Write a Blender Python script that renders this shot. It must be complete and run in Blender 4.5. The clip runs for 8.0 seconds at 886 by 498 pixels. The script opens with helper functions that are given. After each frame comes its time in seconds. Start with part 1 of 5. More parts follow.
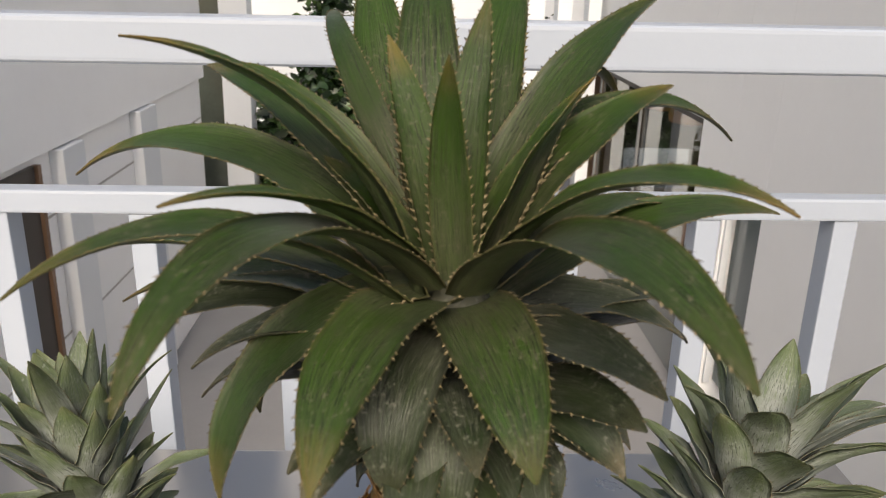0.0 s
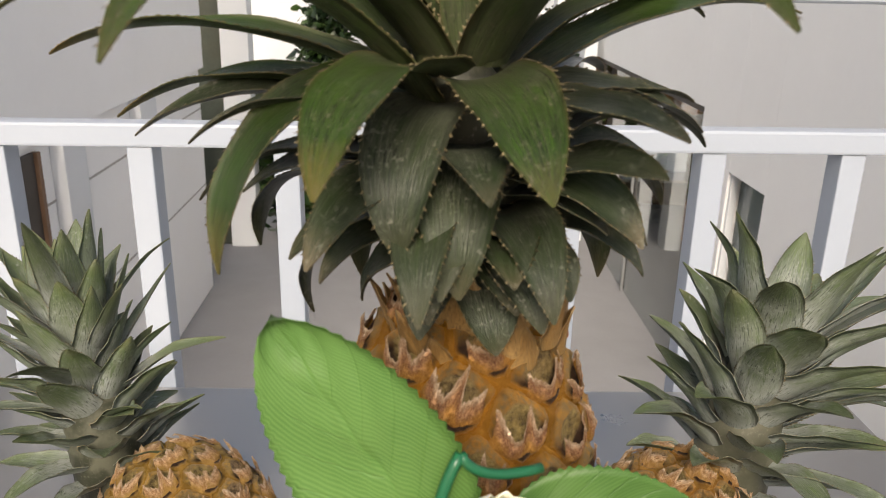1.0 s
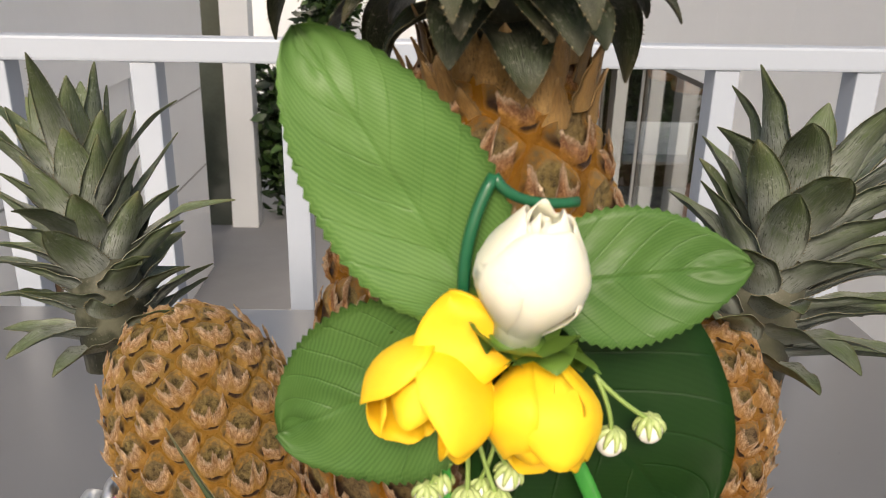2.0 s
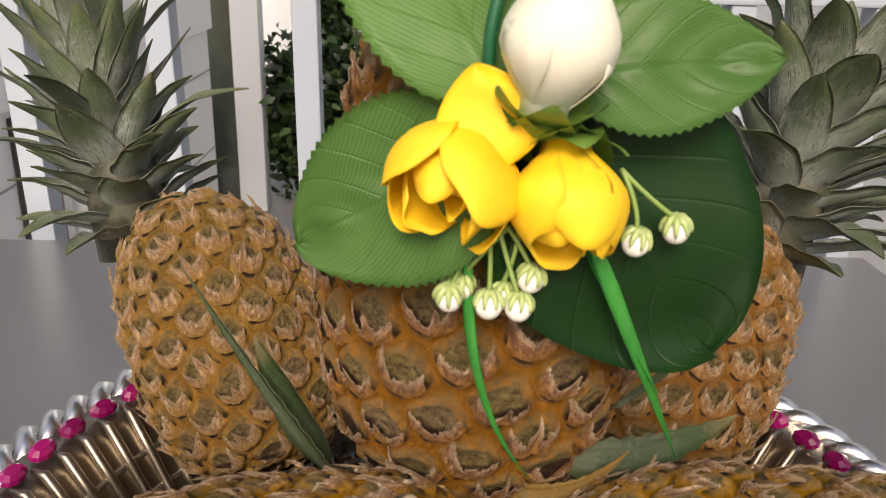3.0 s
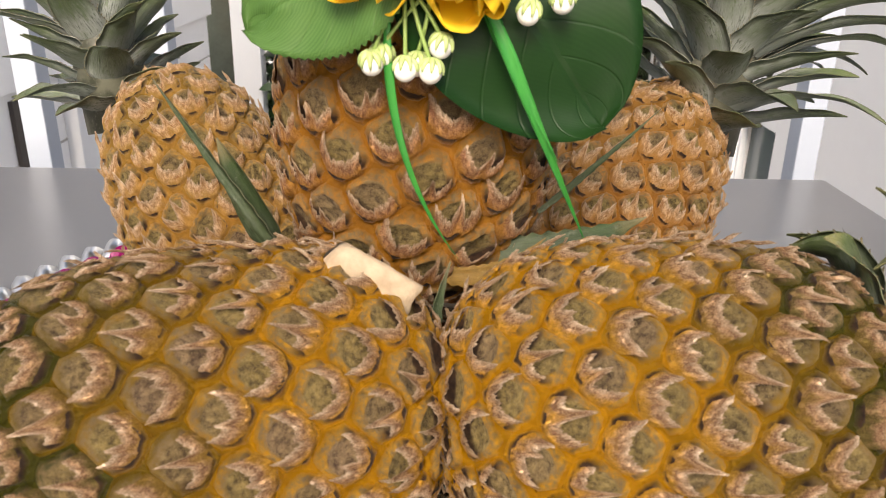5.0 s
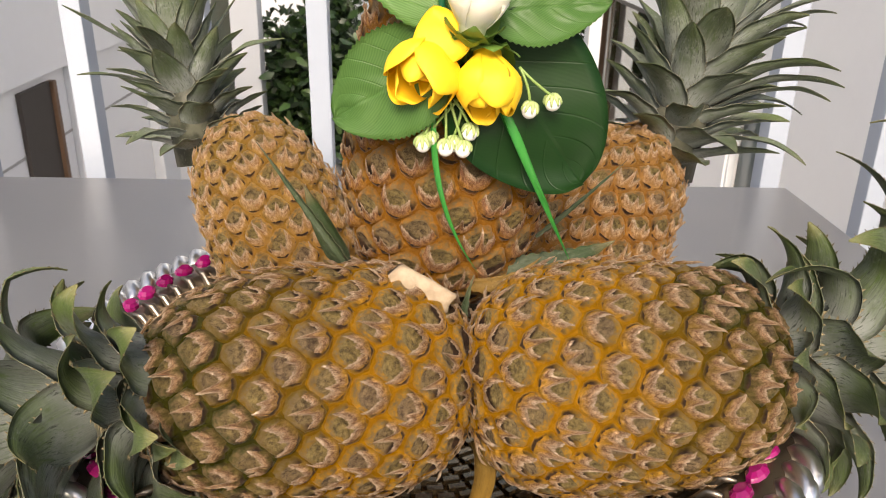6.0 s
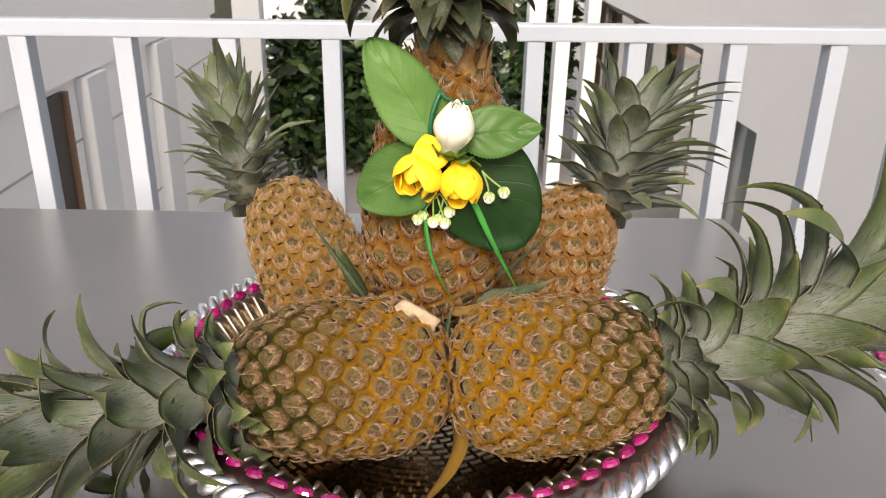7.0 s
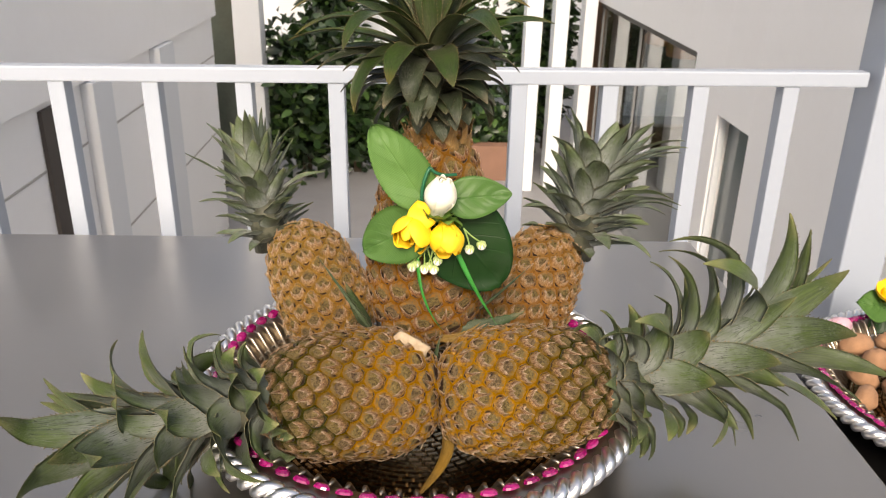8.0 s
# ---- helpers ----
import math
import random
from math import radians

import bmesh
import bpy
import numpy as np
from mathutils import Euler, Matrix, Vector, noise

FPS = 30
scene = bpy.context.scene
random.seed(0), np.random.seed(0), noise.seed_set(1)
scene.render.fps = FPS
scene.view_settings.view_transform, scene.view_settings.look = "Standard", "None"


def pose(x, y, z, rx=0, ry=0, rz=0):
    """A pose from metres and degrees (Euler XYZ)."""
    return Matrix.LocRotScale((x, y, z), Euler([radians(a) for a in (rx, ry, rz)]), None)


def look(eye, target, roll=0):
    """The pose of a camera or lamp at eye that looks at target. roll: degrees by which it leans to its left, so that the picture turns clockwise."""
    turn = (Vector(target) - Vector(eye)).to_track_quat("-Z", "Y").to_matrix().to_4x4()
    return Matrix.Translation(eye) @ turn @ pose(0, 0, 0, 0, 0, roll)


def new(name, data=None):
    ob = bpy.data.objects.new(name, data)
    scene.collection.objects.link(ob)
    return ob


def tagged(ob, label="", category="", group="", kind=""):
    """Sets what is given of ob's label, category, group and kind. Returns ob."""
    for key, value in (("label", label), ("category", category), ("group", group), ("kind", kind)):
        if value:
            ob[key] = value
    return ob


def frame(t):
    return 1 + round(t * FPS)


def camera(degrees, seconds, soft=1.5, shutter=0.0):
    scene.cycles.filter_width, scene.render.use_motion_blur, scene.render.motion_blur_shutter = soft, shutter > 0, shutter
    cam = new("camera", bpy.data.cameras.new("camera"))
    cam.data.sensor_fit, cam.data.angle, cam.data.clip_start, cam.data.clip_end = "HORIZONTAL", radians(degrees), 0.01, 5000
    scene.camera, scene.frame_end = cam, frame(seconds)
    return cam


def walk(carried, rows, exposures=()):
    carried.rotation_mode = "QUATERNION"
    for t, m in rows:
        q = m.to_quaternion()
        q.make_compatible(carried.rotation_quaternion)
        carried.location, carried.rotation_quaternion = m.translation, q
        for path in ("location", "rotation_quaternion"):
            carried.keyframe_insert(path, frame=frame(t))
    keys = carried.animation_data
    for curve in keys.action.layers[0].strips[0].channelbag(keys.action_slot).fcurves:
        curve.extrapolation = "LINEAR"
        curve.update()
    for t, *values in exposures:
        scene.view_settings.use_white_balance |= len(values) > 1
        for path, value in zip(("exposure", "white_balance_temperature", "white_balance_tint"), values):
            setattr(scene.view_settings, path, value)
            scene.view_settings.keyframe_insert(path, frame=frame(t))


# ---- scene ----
cam = camera(58.0, 8.0, soft=0.95)
cam.data.dof.use_dof = True
cam.data.dof.focus_distance = 0.46
cam.data.dof.aperture_fstop = 32.0
PATH = [
    (0, (-0.022, 0.036, 1.212), (0.055, 1.926, 0.564), 1.8),
    (0.5, (-0.023, 0.032, 1.184), (0.054, 1.922, 0.535), 1.8),
    (1, (-0.023, 0.026, 1.151), (0.054, 1.913, 0.493), 1.7),
    (1.5, (-0.027, 0.018, 1.116), (0.05, 1.902, 0.449), 1.7),
    (2.8, (-0.031, 0.006, 1.045), (0.04, 1.87, 0.323), 1.9),
    (3, (-0.032, 0.001, 1.036), (0.026, 1.866, 0.316), 1.9),
    (3.5, (-0.03, -0.011, 1.009), (0.021, 1.857, 0.298), 1.7),
    (4, (-0.019, -0.022, 0.99), (0.032, 1.838, 0.257), 1.4),
    (4.5, (-0.013, -0.038, 0.986), (0.038, 1.815, 0.236), 1.4),
    (4.7, (-0.006, -0.046, 0.984), (0.037, 1.808, 0.236), 1.4),
    (5.8, (-0.021, -0.133, 1.029), (0.063, 1.724, 0.29), 1.2),
    (6, (-0.025, -0.164, 1.046), (0.034, 1.679, 0.271), 1.4),
    (6.5, (-0.026, -0.253, 1.093), (0.032, 1.592, 0.324), 1.4),
    (7, (-0.023, -0.325, 1.143), (0.037, 1.519, 0.373), 1.5),
    (7.5, (-0.03, -0.384, 1.183), (0.04, 1.463, 0.419), 1.6),
    (8, (-0.019, -0.431, 1.23), (0.043, 1.41, 0.45), 1.4),
]
walk(cam, [(t, look(eye, target, roll)) for t, eye, target, roll in PATH], [(0.0, 0.46, 7500, 13), (1.0, 0.62, 7550, 13), (2.2, 0.44, 7650, 14), (3.0, 0.36, 7650, 15), (4.0, 0.74, 7500, 15), (4.6, 0.94, 7450, 15), (6.0, 0.84, 7550, 15), (8.0, 0.74, 7700, 14)])

# ---- light ----
world = bpy.data.worlds.new("sky")
scene.world = world
world.use_nodes = True
wn = world.node_tree.nodes
sky = wn.new("ShaderNodeTexSky")
sky.sky_type = "NISHITA"
sky.sun_disc = False
sky.sun_elevation, sky.sun_rotation = radians(37), radians(186)
sky.air_density, sky.dust_density = 1.0, 3.0
wn["Background"].inputs["Strength"].default_value = 0.126
world.node_tree.links.new(sky.outputs["Color"], wn["Background"].inputs["Color"])
sun_data = bpy.data.lights.new("sun", "SUN")
sun_data.energy, sun_data.angle, sun_data.color = 2.5, radians(22), (1.0, 0.97, 0.92)
sun = new("sun", sun_data)
sun.matrix_basis = look((-0.5, -3.9, 4.1), (0, 0.3, 0.8))


# ---- materials ----
def mat(name, color=(0.5, 0.5, 0.5), rough=0.5, metal=0.0):
    m = bpy.data.materials.new(name)
    m.use_nodes = True
    b = m.node_tree.nodes["Principled BSDF"]
    b.inputs["Base Color"].default_value = (*color, 1)
    b.inputs["Roughness"].default_value = rough
    b.inputs["Metallic"].default_value = metal
    return m


def node(m, kind, **values):
    n = m.node_tree.nodes.new(kind)
    for key, v in values.items():
        n.inputs[key].default_value = v
    return n


def wire(m, a, b):
    m.node_tree.links.new(a, b)


def shader(m):
    return m.node_tree.nodes["Principled BSDF"]


def coords(m, which="Object", scale=(1, 1, 1)):
    t = node(m, "ShaderNodeTexCoord")
    p = node(m, "ShaderNodeMapping")
    p.inputs["Scale"].default_value = scale
    wire(m, t.outputs[which], p.inputs["Vector"])
    return p.outputs["Vector"]


def noise_tex(m, vec, scale, detail=4.0, rough=0.55):
    n = node(m, "ShaderNodeTexNoise", Scale=scale, Detail=detail, Roughness=rough)
    wire(m, vec, n.inputs["Vector"])
    return n.outputs["Fac"]


def ramp(m, fac, stops):
    r = node(m, "ShaderNodeValToRGB")
    e = r.color_ramp.elements
    while len(e) < len(stops):
        e.new(0.5)
    for k, (at, c) in zip(e, stops):
        k.position, k.color = at, (*c, 1) if len(c) == 3 else c
    wire(m, fac, r.inputs["Fac"])
    return r.outputs["Color"]


def mix(m, fac, a, b, kind="MIX"):
    n = node(m, "ShaderNodeMix")
    n.data_type, n.blend_type = "RGBA", kind
    for slot, v in ((0, fac), (6, a), (7, b)):
        if isinstance(v, (int, float)):
            n.inputs[slot].default_value = v
        elif isinstance(v, tuple):
            n.inputs[slot].default_value = (*v, 1)
        else:
            wire(m, v, n.inputs[slot])
    return n.outputs[2]


def math_node(m, op, a, b=0.0):
    n = node(m, "ShaderNodeMath")
    n.operation = op
    for slot, v in ((0, a), (1, b)):
        if isinstance(v, (int, float)):
            n.inputs[slot].default_value = v
        else:
            wire(m, v, n.inputs[slot])
    return n.outputs[0]


def bump(m, height, strength=0.3, distance=0.001):
    n = node(m, "ShaderNodeBump", Strength=strength, Distance=distance)
    wire(m, height, n.inputs["Height"])
    wire(m, n.outputs["Normal"], shader(m).inputs["Normal"])


def base(m, color):
    wire(m, color, shader(m).inputs["Base Color"])


def random_of(m):
    return node(m, "ShaderNodeObjectInfo").outputs["Random"]


def painted(name, c, rough=0.5, scale=6.0, vary=0.06, relief=0.1):
    m = mat(name, c, rough)
    v = coords(m)
    n = noise_tex(m, v, scale)
    n2 = noise_tex(m, v, scale * 12)
    dark = tuple(x * (1 - vary * 2) for x in c)
    base(m, mix(m, math_node(m, "MULTIPLY", n2, 0.5), mix(m, n, dark, c), c))
    bump(m, n2, relief, 0.002)
    return m


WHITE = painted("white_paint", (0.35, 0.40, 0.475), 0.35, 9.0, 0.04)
WALL_L = painted("grey_white_render", (0.90, 0.915, 0.93), 0.8, 1.2, 0.05)
WALL_R = painted("pale_render", (0.83, 0.85, 0.865), 0.8, 1.0, 0.05)
PILLAR = painted("pillar_white", (0.70, 0.74, 0.78), 0.6, 2.0, 0.04)
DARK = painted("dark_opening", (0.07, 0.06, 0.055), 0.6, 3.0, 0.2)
FRAME_GREY = painted("grey_frame", (0.22, 0.23, 0.24), 0.5, 4.0, 0.1)
PAVING = painted("grey_paving", (0.27, 0.27, 0.28), 0.7, 2.5, 0.15, 0.3)
FLOOR_TILE = painted("floor_tile", (0.45, 0.43, 0.41), 0.4, 3.0, 0.08)
WOOD = painted("brown_wood", (0.20, 0.12, 0.075), 0.5, 5.0, 0.25)
TERRACOTTA = painted("terracotta", (0.26, 0.14, 0.095), 0.8, 4.0, 0.2)
ORANGE = painted("orange_cloth", (0.60, 0.22, 0.07), 0.7, 8.0, 0.2)
BLACK = painted("black_metal", (0.03, 0.03, 0.035), 0.4, 5.0, 0.2)


def glass_material():
    m = mat("tinted_glass", (0.70, 0.76, 0.76), 0.02)
    shader(m).inputs["Transmission Weight"].default_value = 1.0
    shader(m).inputs["IOR"].default_value = 1.45
    return m


GLASS = glass_material()
SLOT = painted("dark_green_glazing", (0.085, 0.10, 0.085), 0.12, 2.2, 0.4)
GROOVE = painted("groove_grey", (0.42, 0.42, 0.41), 0.8, 3.0, 0.1)


def steel_material(name="brushed_steel", c=(0.43, 0.415, 0.40), rough=0.32):
    m = mat(name, c, rough, 1.0)
    v = coords(m)
    brushed = coords(m, "Object", (4, 160, 4))
    n, s = noise_tex(m, v, 7.0, 5), noise_tex(m, brushed, 5.0, 3)
    base(m, mix(m, n, tuple(x * 0.88 for x in c), tuple(x * 1.08 for x in c)))
    wire(m, ramp(m, n, [(0.3, (rough * 0.85,) * 3), (0.75, (rough * 1.35,) * 3)]), shader(m).inputs["Roughness"])
    bump(m, s, 0.02, 0.0004)
    return m


STEEL = steel_material()
SILVER = mat("silvered_plastic", (0.90, 0.89, 0.88), 0.30, 1.0)
bump(SILVER, noise_tex(SILVER, coords(SILVER), 220.0), 0.15, 0.0006)
# tray floor: silver with the fruit's brown reflection put into its colour
SILVER_REFLECT = mat("silver_fruit_reflection", (0.30, 0.22, 0.13), 0.20, 1.0)
bump(SILVER_REFLECT, noise_tex(SILVER_REFLECT, coords(SILVER_REFLECT), 160.0), 0.2, 0.0006)

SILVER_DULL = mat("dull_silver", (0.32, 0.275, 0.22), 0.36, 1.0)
bump(SILVER_DULL, noise_tex(SILVER_DULL, coords(SILVER_DULL), 180.0), 0.2, 0.0006)


def gem_material():
    m = mat("magenta_gem", (0.38, 0.008, 0.13), 0.06)
    shader(m).inputs["Coat Weight"].default_value = 1.0
    shader(m).inputs["Coat Roughness"].default_value = 0.03
    r = random_of(m)
    base(m, ramp(m, r, [(0.0, (0.17, 0.003, 0.065)), (1.0, (0.34, 0.012, 0.14))]))
    return m


GEM = gem_material()


def rind_material():
    """The flesh between the eyes: orange, with green towards the crown (object colour red channel sets how green)."""
    m = mat("pineapple_rind", rough=0.6)
    shader(m).inputs["Specular IOR Level"].default_value = 0.1
    v = coords(m)
    n, f = noise_tex(m, v, 26.0, 3), noise_tex(m, v, 300.0, 4)
    ripe = mix(m, f, (0.24, 0.095, 0.006), (0.46, 0.21, 0.012))
    green = mix(m, f, (0.035, 0.06, 0.012), (0.16, 0.17, 0.03))
    g = math_node(m, "MULTIPLY", ramp(m, n, [(0.42, (0, 0, 0)), (0.6, (1, 1, 1))]), 0.6)
    base(m, mix(m, g, ripe, green))
    bump(m, f, 0.5, 0.001)
    return m


def eye_material():
    """One fruitlet: a grey-brown sunken middle, a tan collar painted with shade on its stem side, and an orange or
    green margin.
    """
    m = mat("pineapple_eye", rough=0.55)
    info = node(m, "ShaderNodeObjectInfo")
    tc = node(m, "ShaderNodeTexCoord")
    v = tc.outputs["Object"]
    sep = node(m, "ShaderNodeSeparateXYZ")
    wire(m, tc.outputs["UV"], sep.inputs[0])
    shift = node(m, "ShaderNodeMapping")
    both = node(m, "ShaderNodeCombineXYZ")
    wire(m, math_node(m, "MULTIPLY", info.outputs["Random"], 90.0), both.inputs[0])
    wire(m, v, shift.inputs["Vector"])
    wire(m, both.outputs[0], shift.inputs["Location"])
    vv = shift.outputs["Vector"]
    n1, n2, n3 = noise_tex(m, vv, 1.6, 4), noise_tex(m, vv, 4.2, 6, 0.65), noise_tex(m, vv, 30.0, 4, 0.7)
    r = math_node(m, "ADD", sep.outputs[0], math_node(m, "MULTIPLY", math_node(m, "SUBTRACT", n1, 0.5), 0.26))
    r = math_node(m, "ADD", r, math_node(m, "MULTIPLY", math_node(m, "SUBTRACT", n3, 0.5), 0.10))
    spread = ramp(m, n2, [(0.36, (0, 0, 0)), (0.62, (1, 1, 1))])
    grey = mix(m, spread, (0.13, 0.082, 0.024), (0.54, 0.39, 0.135))
    purple = mix(m, spread, (0.11, 0.055, 0.036), (0.48, 0.32, 0.18))
    middle = mix(m, ramp(m, info.outputs["Random"], [(0.45, (0, 0, 0)), (0.95, (0.9, 0.9, 0.9))]), grey, purple)
    middle = mix(m, ramp(m, n3, [(0.50, (0, 0, 0)), (0.66, (0.75, 0.75, 0.75))]), middle, (0.62, 0.48, 0.23))
    middle = mix(m, ramp(m, n3, [(0.34, (0.6, 0.6, 0.6)), (0.42, (0, 0, 0))]), middle, (0.060, 0.032, 0.020))
    across = node(m, "ShaderNodeSeparateXYZ")
    wire(m, v, across.inputs[0])
    # collar's stem side: dried brown, deepened to paint the bract hood's shade
    dry_hood_shade = ramp(m, math_node(m, "ADD", across.outputs[0], 0.5), [(0.30, (1, 1, 1)), (0.72, (0, 0, 0))])
    collar = mix(m, dry_hood_shade, mix(m, spread, info.outputs["Color"], (0.40, 0.27, 0.12)), mix(m, spread, (0.030, 0.012, 0.006), (0.10, 0.045, 0.020)))
    margin = mix(m, n2, info.outputs["Color"], mix(m, 1.0, info.outputs["Color"], (0.60, 0.50, 0.40), "MULTIPLY"))
    one = mix(m, ramp(m, r, [(0.54, (0, 0, 0)), (0.66, (1, 1, 1))]), middle, collar)
    two = mix(m, ramp(m, r, [(0.82, (0, 0, 0)), (0.91, (1, 1, 1))]), one, margin)
    base(m, two)
    wire(m, ramp(m, r, [(0.75, (0.60,) * 3), (0.92, (0.26,) * 3)]), shader(m).inputs["Roughness"])
    shader(m).inputs["Specular IOR Level"].default_value = 0.45
    bump(m, math_node(m, "ADD", n2, math_node(m, "MULTIPLY", n3, 0.7)), 0.9, 0.11)
    return m


def bract_material(name="dry_bract", deep=(0.085, 0.034, 0.016), light=(0.66, 0.41, 0.225)):
    """Dry papery scale: brown at its root, paler and frayed at its free margin (u runs from root to margin)."""
    m = mat(name, rough=0.8)
    uv = node(m, "ShaderNodeTexCoord").outputs["UV"]
    sep = node(m, "ShaderNodeSeparateXYZ")
    wire(m, uv, sep.inputs[0])
    info = node(m, "ShaderNodeObjectInfo")
    shift = node(m, "ShaderNodeMapping")
    shift.inputs["Scale"].default_value = (2.2, 5.0, 1.0)
    both = node(m, "ShaderNodeCombineXYZ")
    wire(m, math_node(m, "MULTIPLY", info.outputs["Random"], 70.0), both.inputs[0])
    wire(m, both.outputs[0], shift.inputs["Location"])
    wire(m, uv, shift.inputs["Vector"])
    fibre = noise_tex(m, shift.outputs["Vector"], 1.6, 6, 0.65)
    blot = noise_tex(m, coords(m), 2.2, 4)
    grain = noise_tex(m, coords(m), 22.0, 5, 0.75)
    fibre = ramp(m, mix(m, 0.5, fibre, grain), [(0.43, (0, 0, 0)), (0.57, (1, 1, 1))])
    root = mix(m, fibre, mix(m, 0.45, deep, info.outputs["Color"]), mix(m, 0.70, (0.42, 0.24, 0.12), info.outputs["Color"]))
    tan = mix(m, fibre, tuple(x + y for x, y in zip((0.10, 0.055, 0.032), deep)), light)
    pale = mix(m, fibre, (0.48, 0.31, 0.18), (0.86, 0.70, 0.52))
    along = math_node(m, "ADD", math_node(m, "MULTIPLY", sep.outputs[0], 0.55), math_node(m, "MULTIPLY", blot, 0.6))
    c = mix(m, ramp(m, along, [(0.36, (0, 0, 0)), (0.58, (1, 1, 1))]), root, tan)
    edge = math_node(m, "ADD", sep.outputs[0], math_node(m, "MULTIPLY", math_node(m, "SUBTRACT", blot, 0.5), 0.5))
    base(m, mix(m, ramp(m, edge, [(0.64, (0, 0, 0)), (0.98, (0.9, 0.9, 0.9))]), c, pale))
    shader(m).inputs["Specular IOR Level"].default_value = 0.12
    bump(m, fibre, 0.8, 0.12)
    return m


RIND, EYE_MAT, BRACT = rind_material(), eye_material(), bract_material()
BRACT_BROWN = bract_material("brown_dry_bract", (0.130, 0.044, 0.020), (0.64, 0.35, 0.18))
BRACT_PALE = bract_material("pale_dry_bract", (0.34, 0.155, 0.055), (0.86, 0.60, 0.35))


def leaf_material(name, dark, light, tip, scurf, scurf_amount, brown):
    """A crown leaf; u runs along it and v across it."""
    m = mat(name, rough=0.5)
    uv = node(m, "ShaderNodeTexCoord").outputs["UV"]
    sep = node(m, "ShaderNodeSeparateXYZ")
    wire(m, uv, sep.inputs[0])
    u, v = sep.outputs[0], sep.outputs[1]
    obj = coords(m)
    stretch = node(m, "ShaderNodeMapping")
    stretch.inputs["Scale"].default_value = (2.5, 44.0, 1.0)
    wire(m, uv, stretch.inputs["Vector"])
    both = node(m, "ShaderNodeCombineXYZ")
    r = random_of(m)
    wire(m, math_node(m, "MULTIPLY", r, 40.0), both.inputs[0])
    wire(m, both.outputs[0], stretch.inputs["Location"])
    streak = noise_tex(m, stretch.outputs["Vector"], 1.0, 4)
    blot = noise_tex(m, obj, 55.0, 4)
    fine = noise_tex(m, obj, 420.0, 3)
    c = mix(m, ramp(m, streak, [(0.32, (0, 0, 0)), (0.68, (1, 1, 1))]), dark, light)
    lines = ramp(m, noise_tex(m, stretch.outputs["Vector"], 2.6, 2), [(0.56, (0, 0, 0)), (0.66, (0.55, 0.55, 0.55))])
    c = mix(m, lines, c, scurf)
    c = mix(m, math_node(m, "MULTIPLY", r, 0.35), c, tuple(x * 1.35 for x in light))
    # grey bloom at the base and in streaks
    near = ramp(m, u, [(0.0, (1, 1, 1)), (0.45, (0.25, 0.25, 0.25)), (1.0, (0.0, 0.0, 0.0))])
    bloom = math_node(m, "MULTIPLY", math_node(m, "ADD", near, ramp(m, blot, [(0.38, (0, 0, 0)), (0.72, (0.7, 0.7, 0.7))])), scurf_amount)
    bloom = math_node(m, "MULTIPLY", bloom, ramp(m, u, [(0.40, (1, 1, 1)), (0.80, (0.2, 0.2, 0.2))]))
    c = mix(m, bloom, c, scurf)
    # dry edges and tip
    edge = math_node(m, "ABSOLUTE", math_node(m, "SUBTRACT", v, 0.5))
    dry = math_node(m, "ADD", math_node(m, "MULTIPLY", ramp(m, u, [(0.80, (0, 0, 0)), (1.0, (1, 1, 1))]), math_node(m, "ADD", r, 0.15)), ramp(m, edge, [(0.44, (0, 0, 0)), (0.5, (0.22, 0.22, 0.22))]))
    dry = math_node(m, "MULTIPLY", math_node(m, "MULTIPLY", dry, ramp(m, blot, [(0.3, (0.3, 0.3, 0.3)), (0.65, (1, 1, 1))])), brown)
    c = mix(m, dry, c, tip)
    dashes = node(m, "ShaderNodeMapping")
    dashes.inputs["Scale"].default_value = (9.0, 34.0, 1.0)
    wire(m, uv, dashes.inputs["Vector"])
    wire(m, both.outputs[0], dashes.inputs["Location"])
    scar = ramp(m, noise_tex(m, dashes.outputs["Vector"], 1.0, 5, 0.7), [(0.54, (0, 0, 0)), (0.60, (0.85, 0.85, 0.85))])
    scar = math_node(m, "MULTIPLY", scar, ramp(m, blot, [(0.42, (0, 0, 0)), (0.54, (1, 1, 1))]))
    c = mix(m, scar, c, tuple(x * 0.6 for x in dark))
    shader(m).inputs["Specular IOR Level"].default_value = 0.32
    # rubbed places where the bloom is gone, in streaks along the leaf
    rubbed = node(m, "ShaderNodeMapping")
    rubbed.inputs["Scale"].default_value = (5.0, 9.0, 1.0)
    wire(m, uv, rubbed.inputs["Vector"])
    wire(m, both.outputs[0], rubbed.inputs["Location"])
    worn = ramp(m, noise_tex(m, rubbed.outputs["Vector"], 1.0, 6, 0.7), [(0.55, (0, 0, 0)), (0.61, (0.85, 0.85, 0.85))])
    c = mix(m, math_node(m, "MULTIPLY", worn, ramp(m, u, [(0.1, (0.35, 0.35, 0.35)), (0.6, (1, 1, 1))])), c, mix(m, streak, tuple(x * 2.0 for x in dark), tuple(x * 1.35 for x in light)))
    # dry flecks and scratches, thickest where the bloom is
    fleck = ramp(m, noise_tex(m, obj, 520.0, 5, 0.7), [(0.56, (0, 0, 0)), (0.66, (0.7, 0.7, 0.7))])
    c = mix(m, math_node(m, "MULTIPLY", fleck, ramp(m, blot, [(0.40, (0.1, 0.1, 0.1)), (0.60, (0.8, 0.8, 0.8))])), c, tuple(min(0.7, x * 1.35) for x in scurf))
    base(m, c)
    wire(m, ramp(m, blot, [(0.3, (0.36,) * 3), (0.8, (0.58,) * 3)]), shader(m).inputs["Roughness"])
